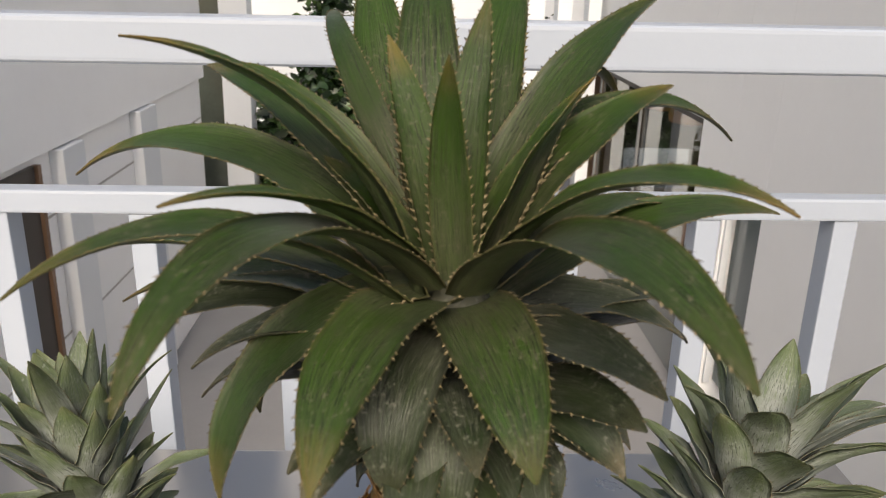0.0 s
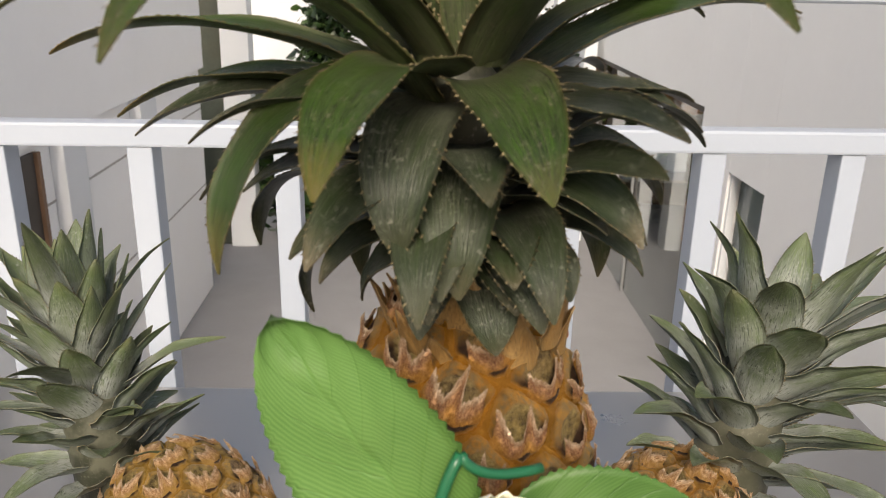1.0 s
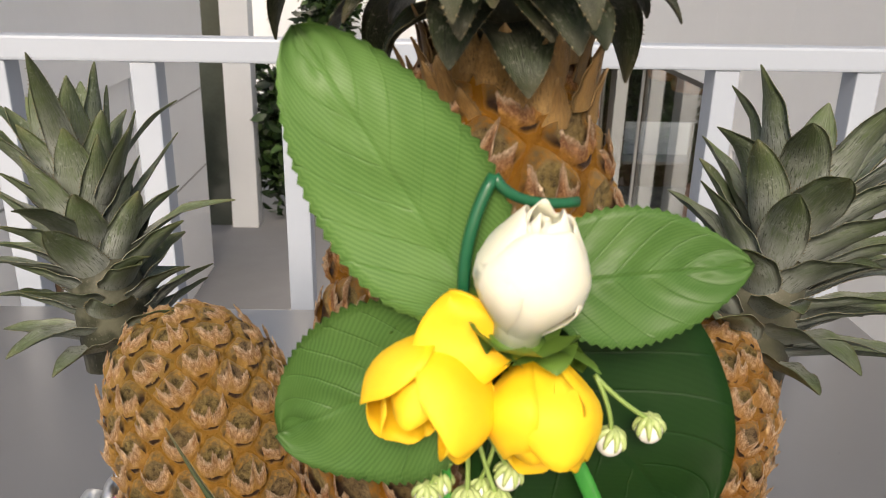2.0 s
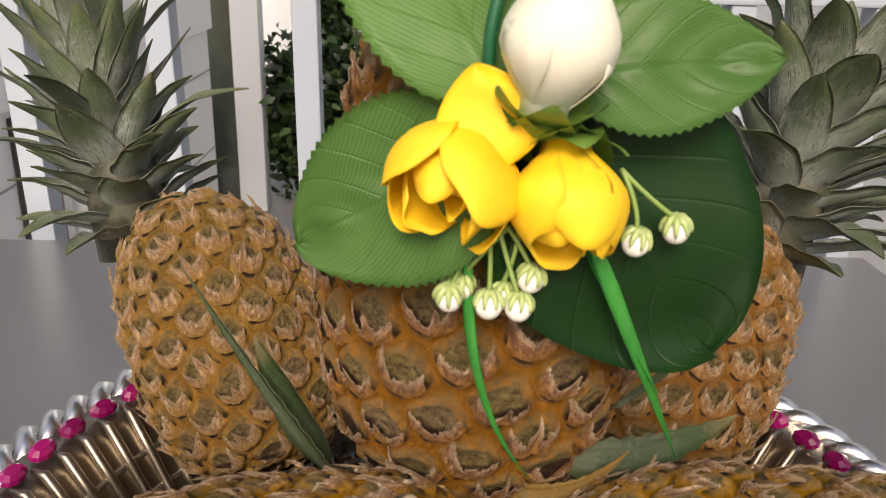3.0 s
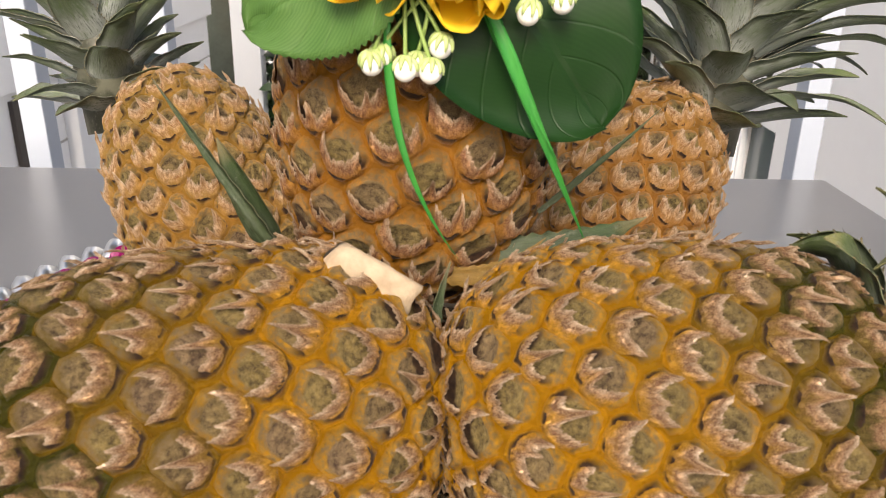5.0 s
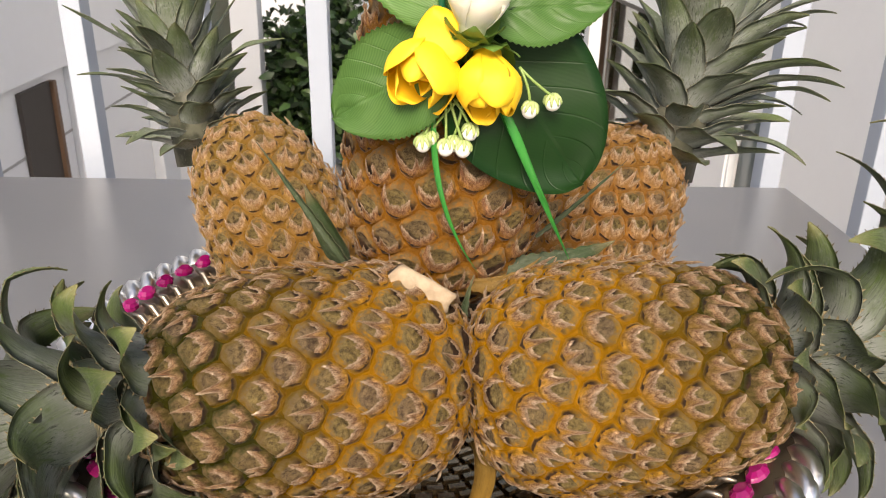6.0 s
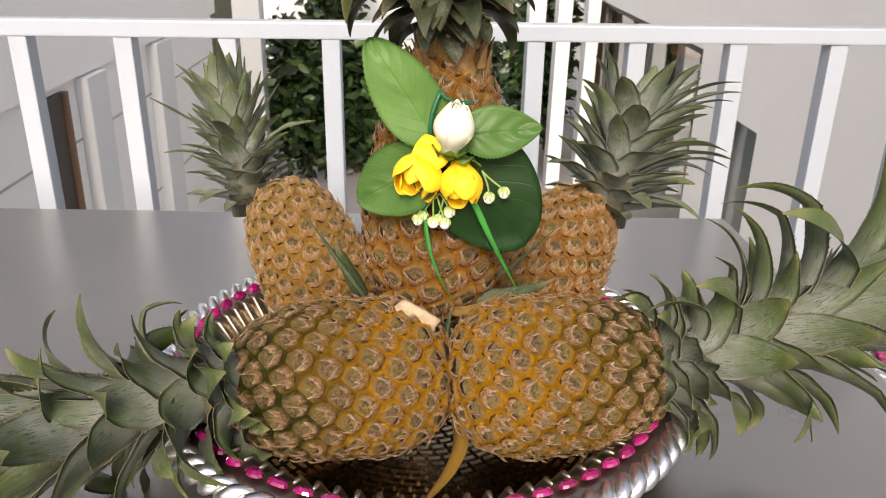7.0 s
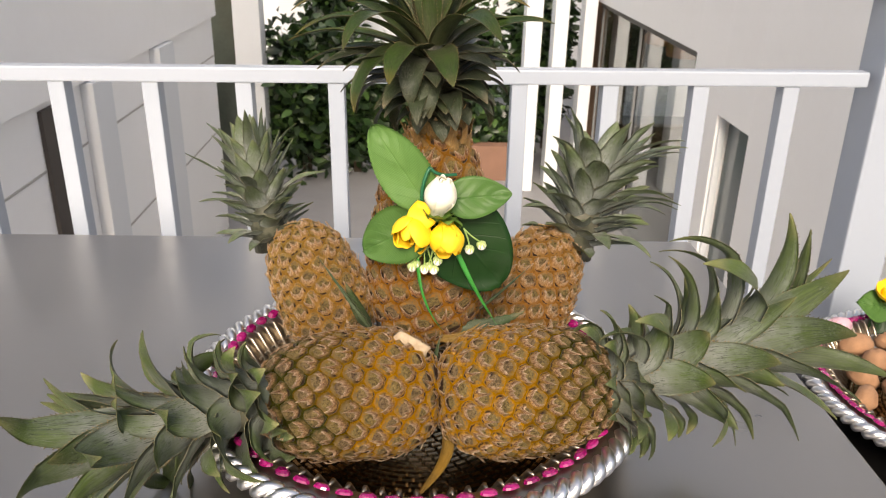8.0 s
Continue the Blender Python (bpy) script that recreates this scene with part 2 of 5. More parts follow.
    bump(m, math_node(m, "ADD", streak, math_node(m, "MULTIPLY", fine, 0.5)), 0.45, 0.0008)
    return m


LEAF_CENTRE = leaf_material("crown_leaf_green", (0.002, 0.007, 0.001), (0.026, 0.064, 0.005), (0.24, 0.14, 0.035), (0.095, 0.086, 0.062), 0.36, 0.8)
# lower leaves: own dark green and scurf, colour deepened for shade among them
LEAF_LOW = leaf_material("crown_leaf_dark_shaded", (0.004, 0.009, 0.003), (0.021, 0.034, 0.011), (0.17, 0.13, 0.08), (0.17, 0.17, 0.14), 0.34, 0.7)
LEAF_FRONT = leaf_material("crown_leaf_bluish", (0.007, 0.016, 0.005), (0.068, 0.105, 0.020), (0.36, 0.31, 0.14), (0.160, 0.178, 0.160), 1.0, 0.7)
LEAF_BACK = leaf_material("crown_leaf_grey_green", (0.016, 0.032, 0.012), (0.10, 0.14, 0.055), (0.28, 0.25, 0.12), (0.29, 0.32, 0.30), 1.0, 0.4)
LEAF_NECK = leaf_material("neck_scale", (0.06, 0.030, 0.012), (0.26, 0.145, 0.045), (0.50, 0.36, 0.20), (0.32, 0.20, 0.08), 0.5, 1.0)
SPINE = mat("leaf_spine", (0.15, 0.12, 0.06), 0.6)


def cloth_leaf_material(name, a, b, vein, woven):
    m = mat(name, rough=0.42)
    uv = node(m, "ShaderNodeTexCoord").outputs["UV"]
    sep = node(m, "ShaderNodeSeparateXYZ")
    wire(m, uv, sep.inputs[0])
    u, v = sep.outputs[0], sep.outputs[1]
    across = math_node(m, "ABSOLUTE", math_node(m, "SUBTRACT", v, 0.5))
    slant = math_node(m, "SUBTRACT", u, math_node(m, "MULTIPLY", across, 0.7))
    wave = math_node(m, "ABSOLUTE", math_node(m, "SINE", math_node(m, "MULTIPLY", slant, 19.0)))
    ribs = ramp(m, wave, [(0.0, (1, 1, 1)), (0.16, (0, 0, 0))])
    mid = ramp(m, across, [(0.0, (1, 1, 1)), (0.03, (0, 0, 0))])
    lines = math_node(m, "MAXIMUM", math_node(m, "MULTIPLY", ribs, 0.45), mid)
    weave = node(m, "ShaderNodeTexWave", Scale=20.0, Distortion=0.5)
    weave.bands_direction = "DIAGONAL"
    wire(m, uv, weave.inputs["Vector"])
    n = noise_tex(m, coords(m), 60.0, 3)
    c = mix(m, n, a, b)
    c = mix(m, math_node(m, "MULTIPLY", lines, 0.16), c, vein)
    base(m, mix(m, math_node(m, "MULTIPLY", weave.outputs["Fac"], woven), c, mix(m, 1.0, b, (1.35, 1.3, 1.5), "MULTIPLY")))
    bump(m, math_node(m, "ADD", math_node(m, "MULTIPLY", lines, -1.0), math_node(m, "MULTIPLY", weave.outputs["Fac"], 0.03)), 0.4, 0.0010)
    shader(m).inputs["Specular IOR Level"].default_value = 0.2
    return m


CLOTH_LIGHT = cloth_leaf_material("cloth_leaf_light", (0.036, 0.105, 0.020), (0.090, 0.185, 0.048), (0.05, 0.16, 0.02), 0.50)
CLOTH_MID = cloth_leaf_material("cloth_leaf_mid", (0.023, 0.076, 0.015), (0.066, 0.140, 0.034), (0.03, 0.11, 0.015), 0.40)
CLOTH_DARK = cloth_leaf_material("cloth_leaf_dark", (0.003, 0.020, 0.004), (0.009, 0.036, 0.007), (0.004, 0.024, 0.005), 0.12)


def petal_material(name, a, b):
    m = mat(name, rough=0.6)
    uv = node(m, "ShaderNodeTexCoord").outputs["UV"]
    weave = node(m, "ShaderNodeTexWave", Scale=30.0, Distortion=0.4)
    wire(m, uv, weave.inputs["Vector"])
    n = noise_tex(m, coords(m), 90.0, 3)
    base(m, mix(m, n, a, b))
    bump(m, math_node(m, "ADD", weave.outputs["Fac"], n), 0.2, 0.0005)
    shader(m).inputs["Subsurface Weight"].default_value = 0.15
    shader(m).inputs["Subsurface Radius"].default_value = (0.004, 0.003, 0.001)
    return m


YELLOW = petal_material("yellow_petal", (0.88, 0.51, 0.012), (0.92, 0.62, 0.035))
CREAM = petal_material("cream_petal", (0.66, 0.66, 0.53), (0.76, 0.76, 0.67))
SEPAL = mat("sepal_green", (0.10, 0.19, 0.03), 0.5)
PEDICEL = mat("pale_stem", (0.22, 0.33, 0.09), 0.4)
STEM = mat("plastic_stem", (0.008, 0.10, 0.045), 0.3)
BLADE = mat("plastic_blade", (0.012, 0.17, 0.05), 0.3)
shader(BLADE).inputs["Specular IOR Level"].default_value = 0.3
base(BLADE, mix(BLADE, noise_tex(BLADE, coords(BLADE, "Object", (60, 60, 8)), 4.0), (0.008, 0.12, 0.025), (0.05, 0.30, 0.05)))
PEARL = mat("pearl_bead", (0.78, 0.78, 0.74), 0.2)
PEARL_CAP = mat("bead_cap", (0.30, 0.40, 0.13), 0.4)
base(PEARL_CAP, mix(PEARL_CAP, noise_tex(PEARL_CAP, coords(PEARL_CAP), 300.0), (0.24, 0.36, 0.08), (0.48, 0.55, 0.28)))
PITH = mat("cut_stalk", (0.60, 0.52, 0.38), 0.7)
base(PITH, mix(PITH, noise_tex(PITH, coords(PITH), 180.0), (0.20, 0.13, 0.07), (0.50, 0.41, 0.29)))
bump(PITH, noise_tex(PITH, coords(PITH), 400.0), 0.5, 0.001)
OLD_LEAF = leaf_material("loose_leaf", (0.008, 0.020, 0.007), (0.032, 0.056, 0.016), (0.30, 0.21, 0.11), (0.10, 0.11, 0.08), 0.35, 0.9)
BROWN_LEAF = leaf_material("yellowed_leaf", (0.09, 0.045, 0.008), (0.20, 0.115, 0.020), (0.24, 0.12, 0.04), (0.20, 0.14, 0.05), 0.3, 0.6)
PINK = painted("pink_wrap", (0.78, 0.48, 0.56), 0.3, 60.0, 0.3)
BISCUIT = painted("baked_crust", (0.50, 0.27, 0.145), 0.6, 90.0, 0.35, 0.9)


# ---- mesh helpers ----
def mesh_of(name, verts, faces, mats, smooth=True, uvs=None, slots=None):
    me = bpy.data.meshes.new(name)
    me.from_pydata([tuple(v) for v in verts], [], faces)
    for m in mats:
        me.materials.append(m)
    if smooth:
        me.shade_smooth()
    if slots:
        me.polygons.foreach_set("material_index", slots)
    if uvs is not None:
        layer = me.uv_layers.new(name="uv")
        for loop in me.loops:
            layer.data[loop.index].uv = uvs[loop.vertex_index]
    me.update()
    return me


def child(name, me, parent=None, m=None, label=""):
    ob = new(name, me)
    if parent is not None:
        ob.parent = parent
    if m is not None:
        ob.matrix_basis = m
    return tagged(ob, label)


def thing(name, label, category, m=None, group="", kind=""):
    ob = new(name)
    ob.empty_display_size = 0.02
    if m is not None:
        ob.matrix_basis = m
    return tagged(ob, label, category, group, kind)


def bm_mesh(name, bm, mats, smooth=False):
    me = bpy.data.meshes.new(name)
    bmesh.ops.recalc_face_normals(bm, faces=bm.faces[:])
    bm.to_mesh(me)
    bm.free()
    for m in mats:
        me.materials.append(m)
    if smooth:
        me.shade_smooth()
    return me


def box_mesh(name, size, mats, bevel=0.002, segments=2):
    """A bevelled block, centred on its origin."""
    bm = bmesh.new()
    bmesh.ops.create_cube(bm, size=1.0)
    bmesh.ops.scale(bm, vec=size, verts=bm.verts[:])
    if bevel:
        bmesh.ops.bevel(bm, geom=bm.edges[:], offset=bevel, segments=segments, affect="EDGES", profile=0.6)
    return bm_mesh(name, bm, mats)


def box(name, lo, hi, material, parent=None, bevel=0.002, label="", base_at=(0, 0, 0)):
    lo, hi = Vector(lo), Vector(hi)
    me = box_mesh(name, hi - lo, [material], bevel)
    c = (lo + hi) / 2 - Vector(base_at)
    return child(name, me, parent, Matrix.Translation(c), label)


def tube(points, radii, sides=8):
    """Vertices and faces of a round tube along the points, with closed ends."""
    pts = [Vector(p) for p in points]
    verts, faces = [], []
    side = None
    for i, p in enumerate(pts):
        d = (pts[min(i + 1, len(pts) - 1)] - pts[max(i - 1, 0)]).normalized()
        if side is None:
            side = d.orthogonal().normalized()
        side = (side - d * side.dot(d)).normalized()
        up = d.cross(side)
        r = radii if isinstance(radii, float) else radii[i]
        for k in range(sides):
            a = 2 * math.pi * k / sides
            verts.append(p + r * (math.cos(a) * side + math.sin(a) * up))
    for i in range(len(pts) - 1):
        for k in range(sides):
            k2 = (k + 1) % sides
            faces.append((i * sides + k, i * sides + k2, (i + 1) * sides + k2, (i + 1) * sides + k))
    faces.append(tuple(range(sides))[::-1])
    faces.append(tuple(range((len(pts) - 1) * sides, len(pts) * sides)))
    return verts, faces


def bezier(a, b, c, n=12):
    a, b, c = Vector(a), Vector(b), Vector(c)
    return [(1 - s) ** 2 * a + 2 * s * (1 - s) * b + s * s * c for s in (i / n for i in range(n + 1))]


def axis_pose(origin, axis):
    """Local z along the axis, local x towards -y of the world as far as it can."""
    z = Vector(axis).normalized()
    y = z.cross(Vector((0, -1, 0))).normalized()
    x = y.cross(z)
    m = Matrix((x, y, z)).transposed().to_4x4()
    m.translation = Vector(origin)
    return m


def lathe(name, profile, mats, sides=64):
    verts, faces = [], []
    for r, z in profile:
        for k in range(sides):
            a = 2 * math.pi * k / sides
            verts.append((r * math.cos(a), r * math.sin(a), z))
    for i in range(len(profile) - 1):
        for k in range(sides):
            k2 = (k + 1) % sides
            faces.append((i * sides + k, i * sides + k2, (i + 1) * sides + k2, (i + 1) * sides + k))
    return mesh_of(name, verts, faces, mats)


# ---- the setting ----
def structure(name, lo, hi, material, label, category, bevel=0.004):
    ob = box(name, lo, hi, material, None, bevel)
    return tagged(ob, label, category, kind="structure")


structure("floor", (-6, -3.6, -0.14), (6, 0.93, 0.0), FLOOR_TILE, "pale tiled terrace floor under the tables", "floor")
structure("ground", (-60, 0.95, -2.85), (60, 140, -2.65), PAVING, "grey paved courtyard ground below the terrace", "ground")
# added wall, never in view; kept low so the sun passes over it
structure("wall_back_unseen", (-6, -3.85, -0.14), (6, -3.61, 1.0), WALL_R, "plain pale wall added out of view to close the terrace", "wall")

# left-hand building: recessed lower wall with pilasters, projecting upper storey
wall_l = structure("wall_west", (-2.9, 1.0, -2.65), (-2.5, 9.4, 0.02), WALL_L, "pale panelled wall with recessed horizontal grooves", "wall")
structure("wall_west_upper", (-2.9, 1.0, 0.03), (-2.44, 9.4, 6.0), WALL_L, "plain pale upper wall above the panelled storey", "wall")
for z in (-0.43, -1.33):
    box("groove", (-2.503, 1.0, z - 0.008), (-2.494, 9.38, z + 0.008), GROOVE, wall_l, 0.0, "", wall_l.matrix_basis.translation)
for y0, y1 in ((5.45, 5.82), (7.05, 7.5)):
    structure("pilaster", (-2.5, y0, -2.65), (-2.40, y1, 0.015), PILLAR, "white pilaster on the panelled wall", "pilaster", 0.01)
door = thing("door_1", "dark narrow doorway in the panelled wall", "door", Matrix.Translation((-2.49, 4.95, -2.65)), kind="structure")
# dark sheet on the solid wall paints the shade of the open doorway
child("doorway_shade_panel", box_mesh("doorway_shade_panel", (0.03, 0.42, 2.62), [DARK], 0.004), door, Matrix.Translation((0.005, 0, 1.31)))
child("door_frame", box_mesh("door_frame", (0.05, 0.05, 2.62), [WOOD], 0.004), door, Matrix.Translation((0.02, 0.235, 1.31)), "brown wooden frame")

# far side
structure("wall_north", (-9, 16.0, -2.65), (9, 16.3, 6.0), PILLAR, "bright white wall across the courtyard", "wall")
structure("wall_slot", (-3.4, 11.0, -2.65), (-2.60, 11.1, 2.4), SLOT, "dark greenish glazed panel between the buildings", "wall")
for x0, x1, y0 in ((-2.59, -2.22, 10.9), (1.45, 1.68, 11.0), (1.88, 2.08, 11.2), (2.34, 2.52, 11.4)):
    structure("pillar", (x0, y0, -2.65), (x1, y0 + 0.35, 5.0), PILLAR, "tall white square courtyard pillar", "pillar", 0.015)

# right-hand building
structure("wall_east", (2.6, 1.0, -2.65), (2.9, 5.72, 6.0), WALL_R, "plain pale rendered wall with a narrow window", "wall")
structure("wall_east_pier", (2.6, 6.44, -2.65), (2.9, 7.2, 6.0), WALL_R, "plain pale pier beside the glazed front", "wall")
structure("wall_east_head", (2.6, 5.72, -0.37), (2.9, 6.44, 6.0), WALL_R, "pale wall above the narrow window", "wall")
structure("wall_east_upper", (2.6, 7.2, 0.05), (2.9, 13.0, 6.0), WALL_R, "pale wall above the glazed front", "wall")
structure("wall_inner", (5.4, 5.0, -2.65), (5.6, 13.5, 3.0), WOOD, "brown wall inside the glazed room", "wall")
structure("wall_inner_end", (2.92, 13.5, -2.65), (3.6, 13.7, 0.1), WOOD, "brown end wall of the glazed room", "wall")
structure("wall_inner_end", (4.8, 13.5, -2.65), (5.4, 13.7, 0.1), WOOD, "brown end wall beside the bright opening", "wall")
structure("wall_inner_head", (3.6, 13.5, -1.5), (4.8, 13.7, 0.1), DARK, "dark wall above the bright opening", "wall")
structure("wall_inner_low", (3.6, 13.5, -2.65), (4.8, 13.7, -2.25), WOOD, "low brown wall under the bright opening", "wall")
structure("room_ceiling", (2.95, 5.0, 0.10), (5.6, 13.0, 0.25), WOOD, "brown ceiling of the glazed room", "ceiling")
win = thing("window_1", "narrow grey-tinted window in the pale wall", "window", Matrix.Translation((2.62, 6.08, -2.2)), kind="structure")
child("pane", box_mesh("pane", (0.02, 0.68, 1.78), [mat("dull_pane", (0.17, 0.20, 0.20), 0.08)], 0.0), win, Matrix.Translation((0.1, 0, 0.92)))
for dy in (-0.335, 0.335):
    child("window_frame", box_mesh("window_frame", (0.06, 0.03, 1.83), [PILLAR], 0.004), win, Matrix.Translation((0.03, dy, 0.915)))
glazing = thing("window_2", "tall glazed front with slim grey mullions", "window", Matrix.Translation((2.62, 7.2, -2.65)), kind="structure")
for k in range(3):
    child("mullion", box_mesh("mullion", (0.03, 0.04, 2.69), [FRAME_GREY], 0.004), glazing, Matrix.Translation((0.03, 0.06 + 2.16 * k, 1.345)))
    if k < 2:
        p = child("pane", box_mesh("pane", (0.012, 2.11, 2.68), [GLASS], 0.0), glazing, Matrix.Translation((0.06, 1.14 + 2.16 * k, 1.34)))
        p.visible_shadow = False
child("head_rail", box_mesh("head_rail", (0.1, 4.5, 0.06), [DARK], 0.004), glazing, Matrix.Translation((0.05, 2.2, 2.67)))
for k, (y, w) in enumerate(((8.75, 0.5), (9.7, 0.45))):
    shade = thing("paper_lantern", "small orange shade hung inside the glazed room", "lamp", Matrix.Translation((3.0, y, -0.16)), group="hanging shades")
    child("shade", lathe("shade", [(0.10, -0.10), (0.20, -0.08), (0.22, 0.0), (0.16, 0.09), (0.05, 0.11)], [ORANGE], 20), shade)
    child("cord", box_mesh("cord", (0.01, 0.01, 0.12), [BLACK], 0.0), shade, Matrix.Translation((0, 0, 0.16)))


# ---- railing ----
def build_railing():
    rail = thing("railing", "white painted metal railing with square balusters behind the table", "railing", pose(0, 0.797, 0, 0, -0.55, 0))
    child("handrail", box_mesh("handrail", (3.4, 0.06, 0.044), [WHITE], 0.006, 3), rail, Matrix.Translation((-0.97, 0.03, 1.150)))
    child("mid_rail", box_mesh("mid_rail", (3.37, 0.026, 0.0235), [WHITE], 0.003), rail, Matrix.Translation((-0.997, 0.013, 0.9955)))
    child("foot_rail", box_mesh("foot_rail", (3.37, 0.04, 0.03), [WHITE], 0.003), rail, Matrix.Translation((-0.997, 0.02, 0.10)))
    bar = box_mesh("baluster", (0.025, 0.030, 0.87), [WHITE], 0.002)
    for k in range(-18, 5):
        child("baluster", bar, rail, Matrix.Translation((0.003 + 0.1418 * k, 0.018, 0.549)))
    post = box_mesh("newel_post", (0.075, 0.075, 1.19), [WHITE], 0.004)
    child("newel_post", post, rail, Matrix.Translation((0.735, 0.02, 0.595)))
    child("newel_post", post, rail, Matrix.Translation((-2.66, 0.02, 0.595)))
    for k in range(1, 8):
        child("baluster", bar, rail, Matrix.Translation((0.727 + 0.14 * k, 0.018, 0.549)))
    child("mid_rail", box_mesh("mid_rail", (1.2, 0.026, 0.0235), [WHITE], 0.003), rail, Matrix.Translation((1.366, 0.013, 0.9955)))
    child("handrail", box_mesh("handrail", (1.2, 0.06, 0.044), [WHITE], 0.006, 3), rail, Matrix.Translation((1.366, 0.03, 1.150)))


build_railing()


# ---- tables ----
def build_table(x0, x1, y0, y1, z, label, material):
    t = thing("steel_table", label, "table", Matrix.Translation(((x0 + x1) / 2, (y0 + y1) / 2, 0)), group="side tables")
    w, d = x1 - x0, y1 - y0
    child("tabletop", box_mesh("tabletop", (w, d, 0.035), [material], 0.004, 3), t, Matrix.Translation((0, 0, z - 0.0175)))
    child("apron", box_mesh("apron", (w - 0.08, d - 0.08, 0.06), [material], 0.003), t, Matrix.Translation((0, 0, z - 0.066)))
    leg = lathe("leg", [(0.0, 0.0), (0.022, 0.0), (0.019, 0.03), (0.019, z - 0.09), (0.0, z - 0.09)], [material], 20)
    for sx in (-1, 1):
        for sy in (-1, 1):
            child("leg", leg, t, Matrix.Translation((sx * (w / 2 - 0.08), sy * (d / 2 - 0.08), 0)))


build_table(-1.15, 0.417, -0.10, 0.745, 0.75, "brushed stainless-steel table carrying the fruit tray", STEEL)
build_table(0.440, 1.90, -0.30, 0.74, 0.615, "dark steel table beside the fruit table", steel_material("dark_steel", (0.10, 0.10, 0.105), 0.35))


# ---- tray ----
def gem_mesh():
    """An oval faceted stone: table, crown facets and girdle."""
    verts, faces, n = [], [], 10
    for r, z in ((1.0, 0.0), (0.92, 0.22), (0.55, 0.42)):
        for k in range(n):
            a = 2 * math.pi * k / n
            verts.append((r * math.cos(a) * 0.0066, r * math.sin(a) * 0.0046, z * 0.0075))
    for i in range(2):
        for k in range(n):
            k2 = (k + 1) % n
            faces.append((i * n + k, i * n + k2, (i + 1) * n + k2, (i + 1) * n + k))
    faces.append(tuple(range(2 * n, 3 * n)))
    faces.append(tuple(range(n))[::-1])
    return mesh_of("gem", verts, faces, [GEM], smooth=False)


GEM_MESH = gem_mesh()


def ring_strand(radius, z, wind, phase, r, turns, squash=1.0, n=420, sides=7):
    pts = []
    for i in range(n):
        a = 2 * math.pi * i / n
        t = turns * a + phase
        rr, zz = radius + wind * math.cos(t), z + wind * squash * math.sin(t)
        pts.append(Vector((rr * math.cos(a), rr * math.sin(a), zz)))
    verts, faces = [], []
    for i, p in enumerate(pts):
        d = (pts[(i + 1) % n] - pts[i - 1]).normalized()
        out = Vector((p.x, p.y, 0)).normalized()
        up = d.cross(out).normalized()
        out = up.cross(d)
        for k in range(sides):
            a = 2 * math.pi * k / sides
            verts.append(p + r * (math.cos(a) * out + math.sin(a) * up))
    for i in range(n):
        for k in range(sides):
            k2, i2 = (k + 1) % sides, (i + 1) % n
            faces.append((i * sides + k, i * sides + k2, i2 * sides + k2, i2 * sides + k))
    return verts, faces


def joined(pieces):
    verts, faces = [], []
    for v, f in pieces:
        o = len(verts)
        verts += list(v)
        faces += [tuple(i + o for i in q) for q in f]
    return verts, faces


def brick_block(r, a, z, lr, la, h):
    """A rounded block on the tray floor, along the ring."""
    c, s = math.cos(a), math.sin(a)
    out, along = Vector((c, s, 0)), Vector((-s, c, 0))
    v = []
    for top, k in ((0, 1.0), (1, 0.62)):
        for i, j in ((-1, -1), (1, -1), (1, 1), (-1, 1)):
            p = out * (r + i * lr * k) + along * (j * la * (0.88 if top else 1.0))
            v.append(Vector((p.x, p.y, z + h * top)))
    f = [(4, 5, 6, 7), (0, 1, 5, 4), (1, 2, 6, 5), (2, 3, 7, 6), (3, 0, 4, 7)]
    return v, f


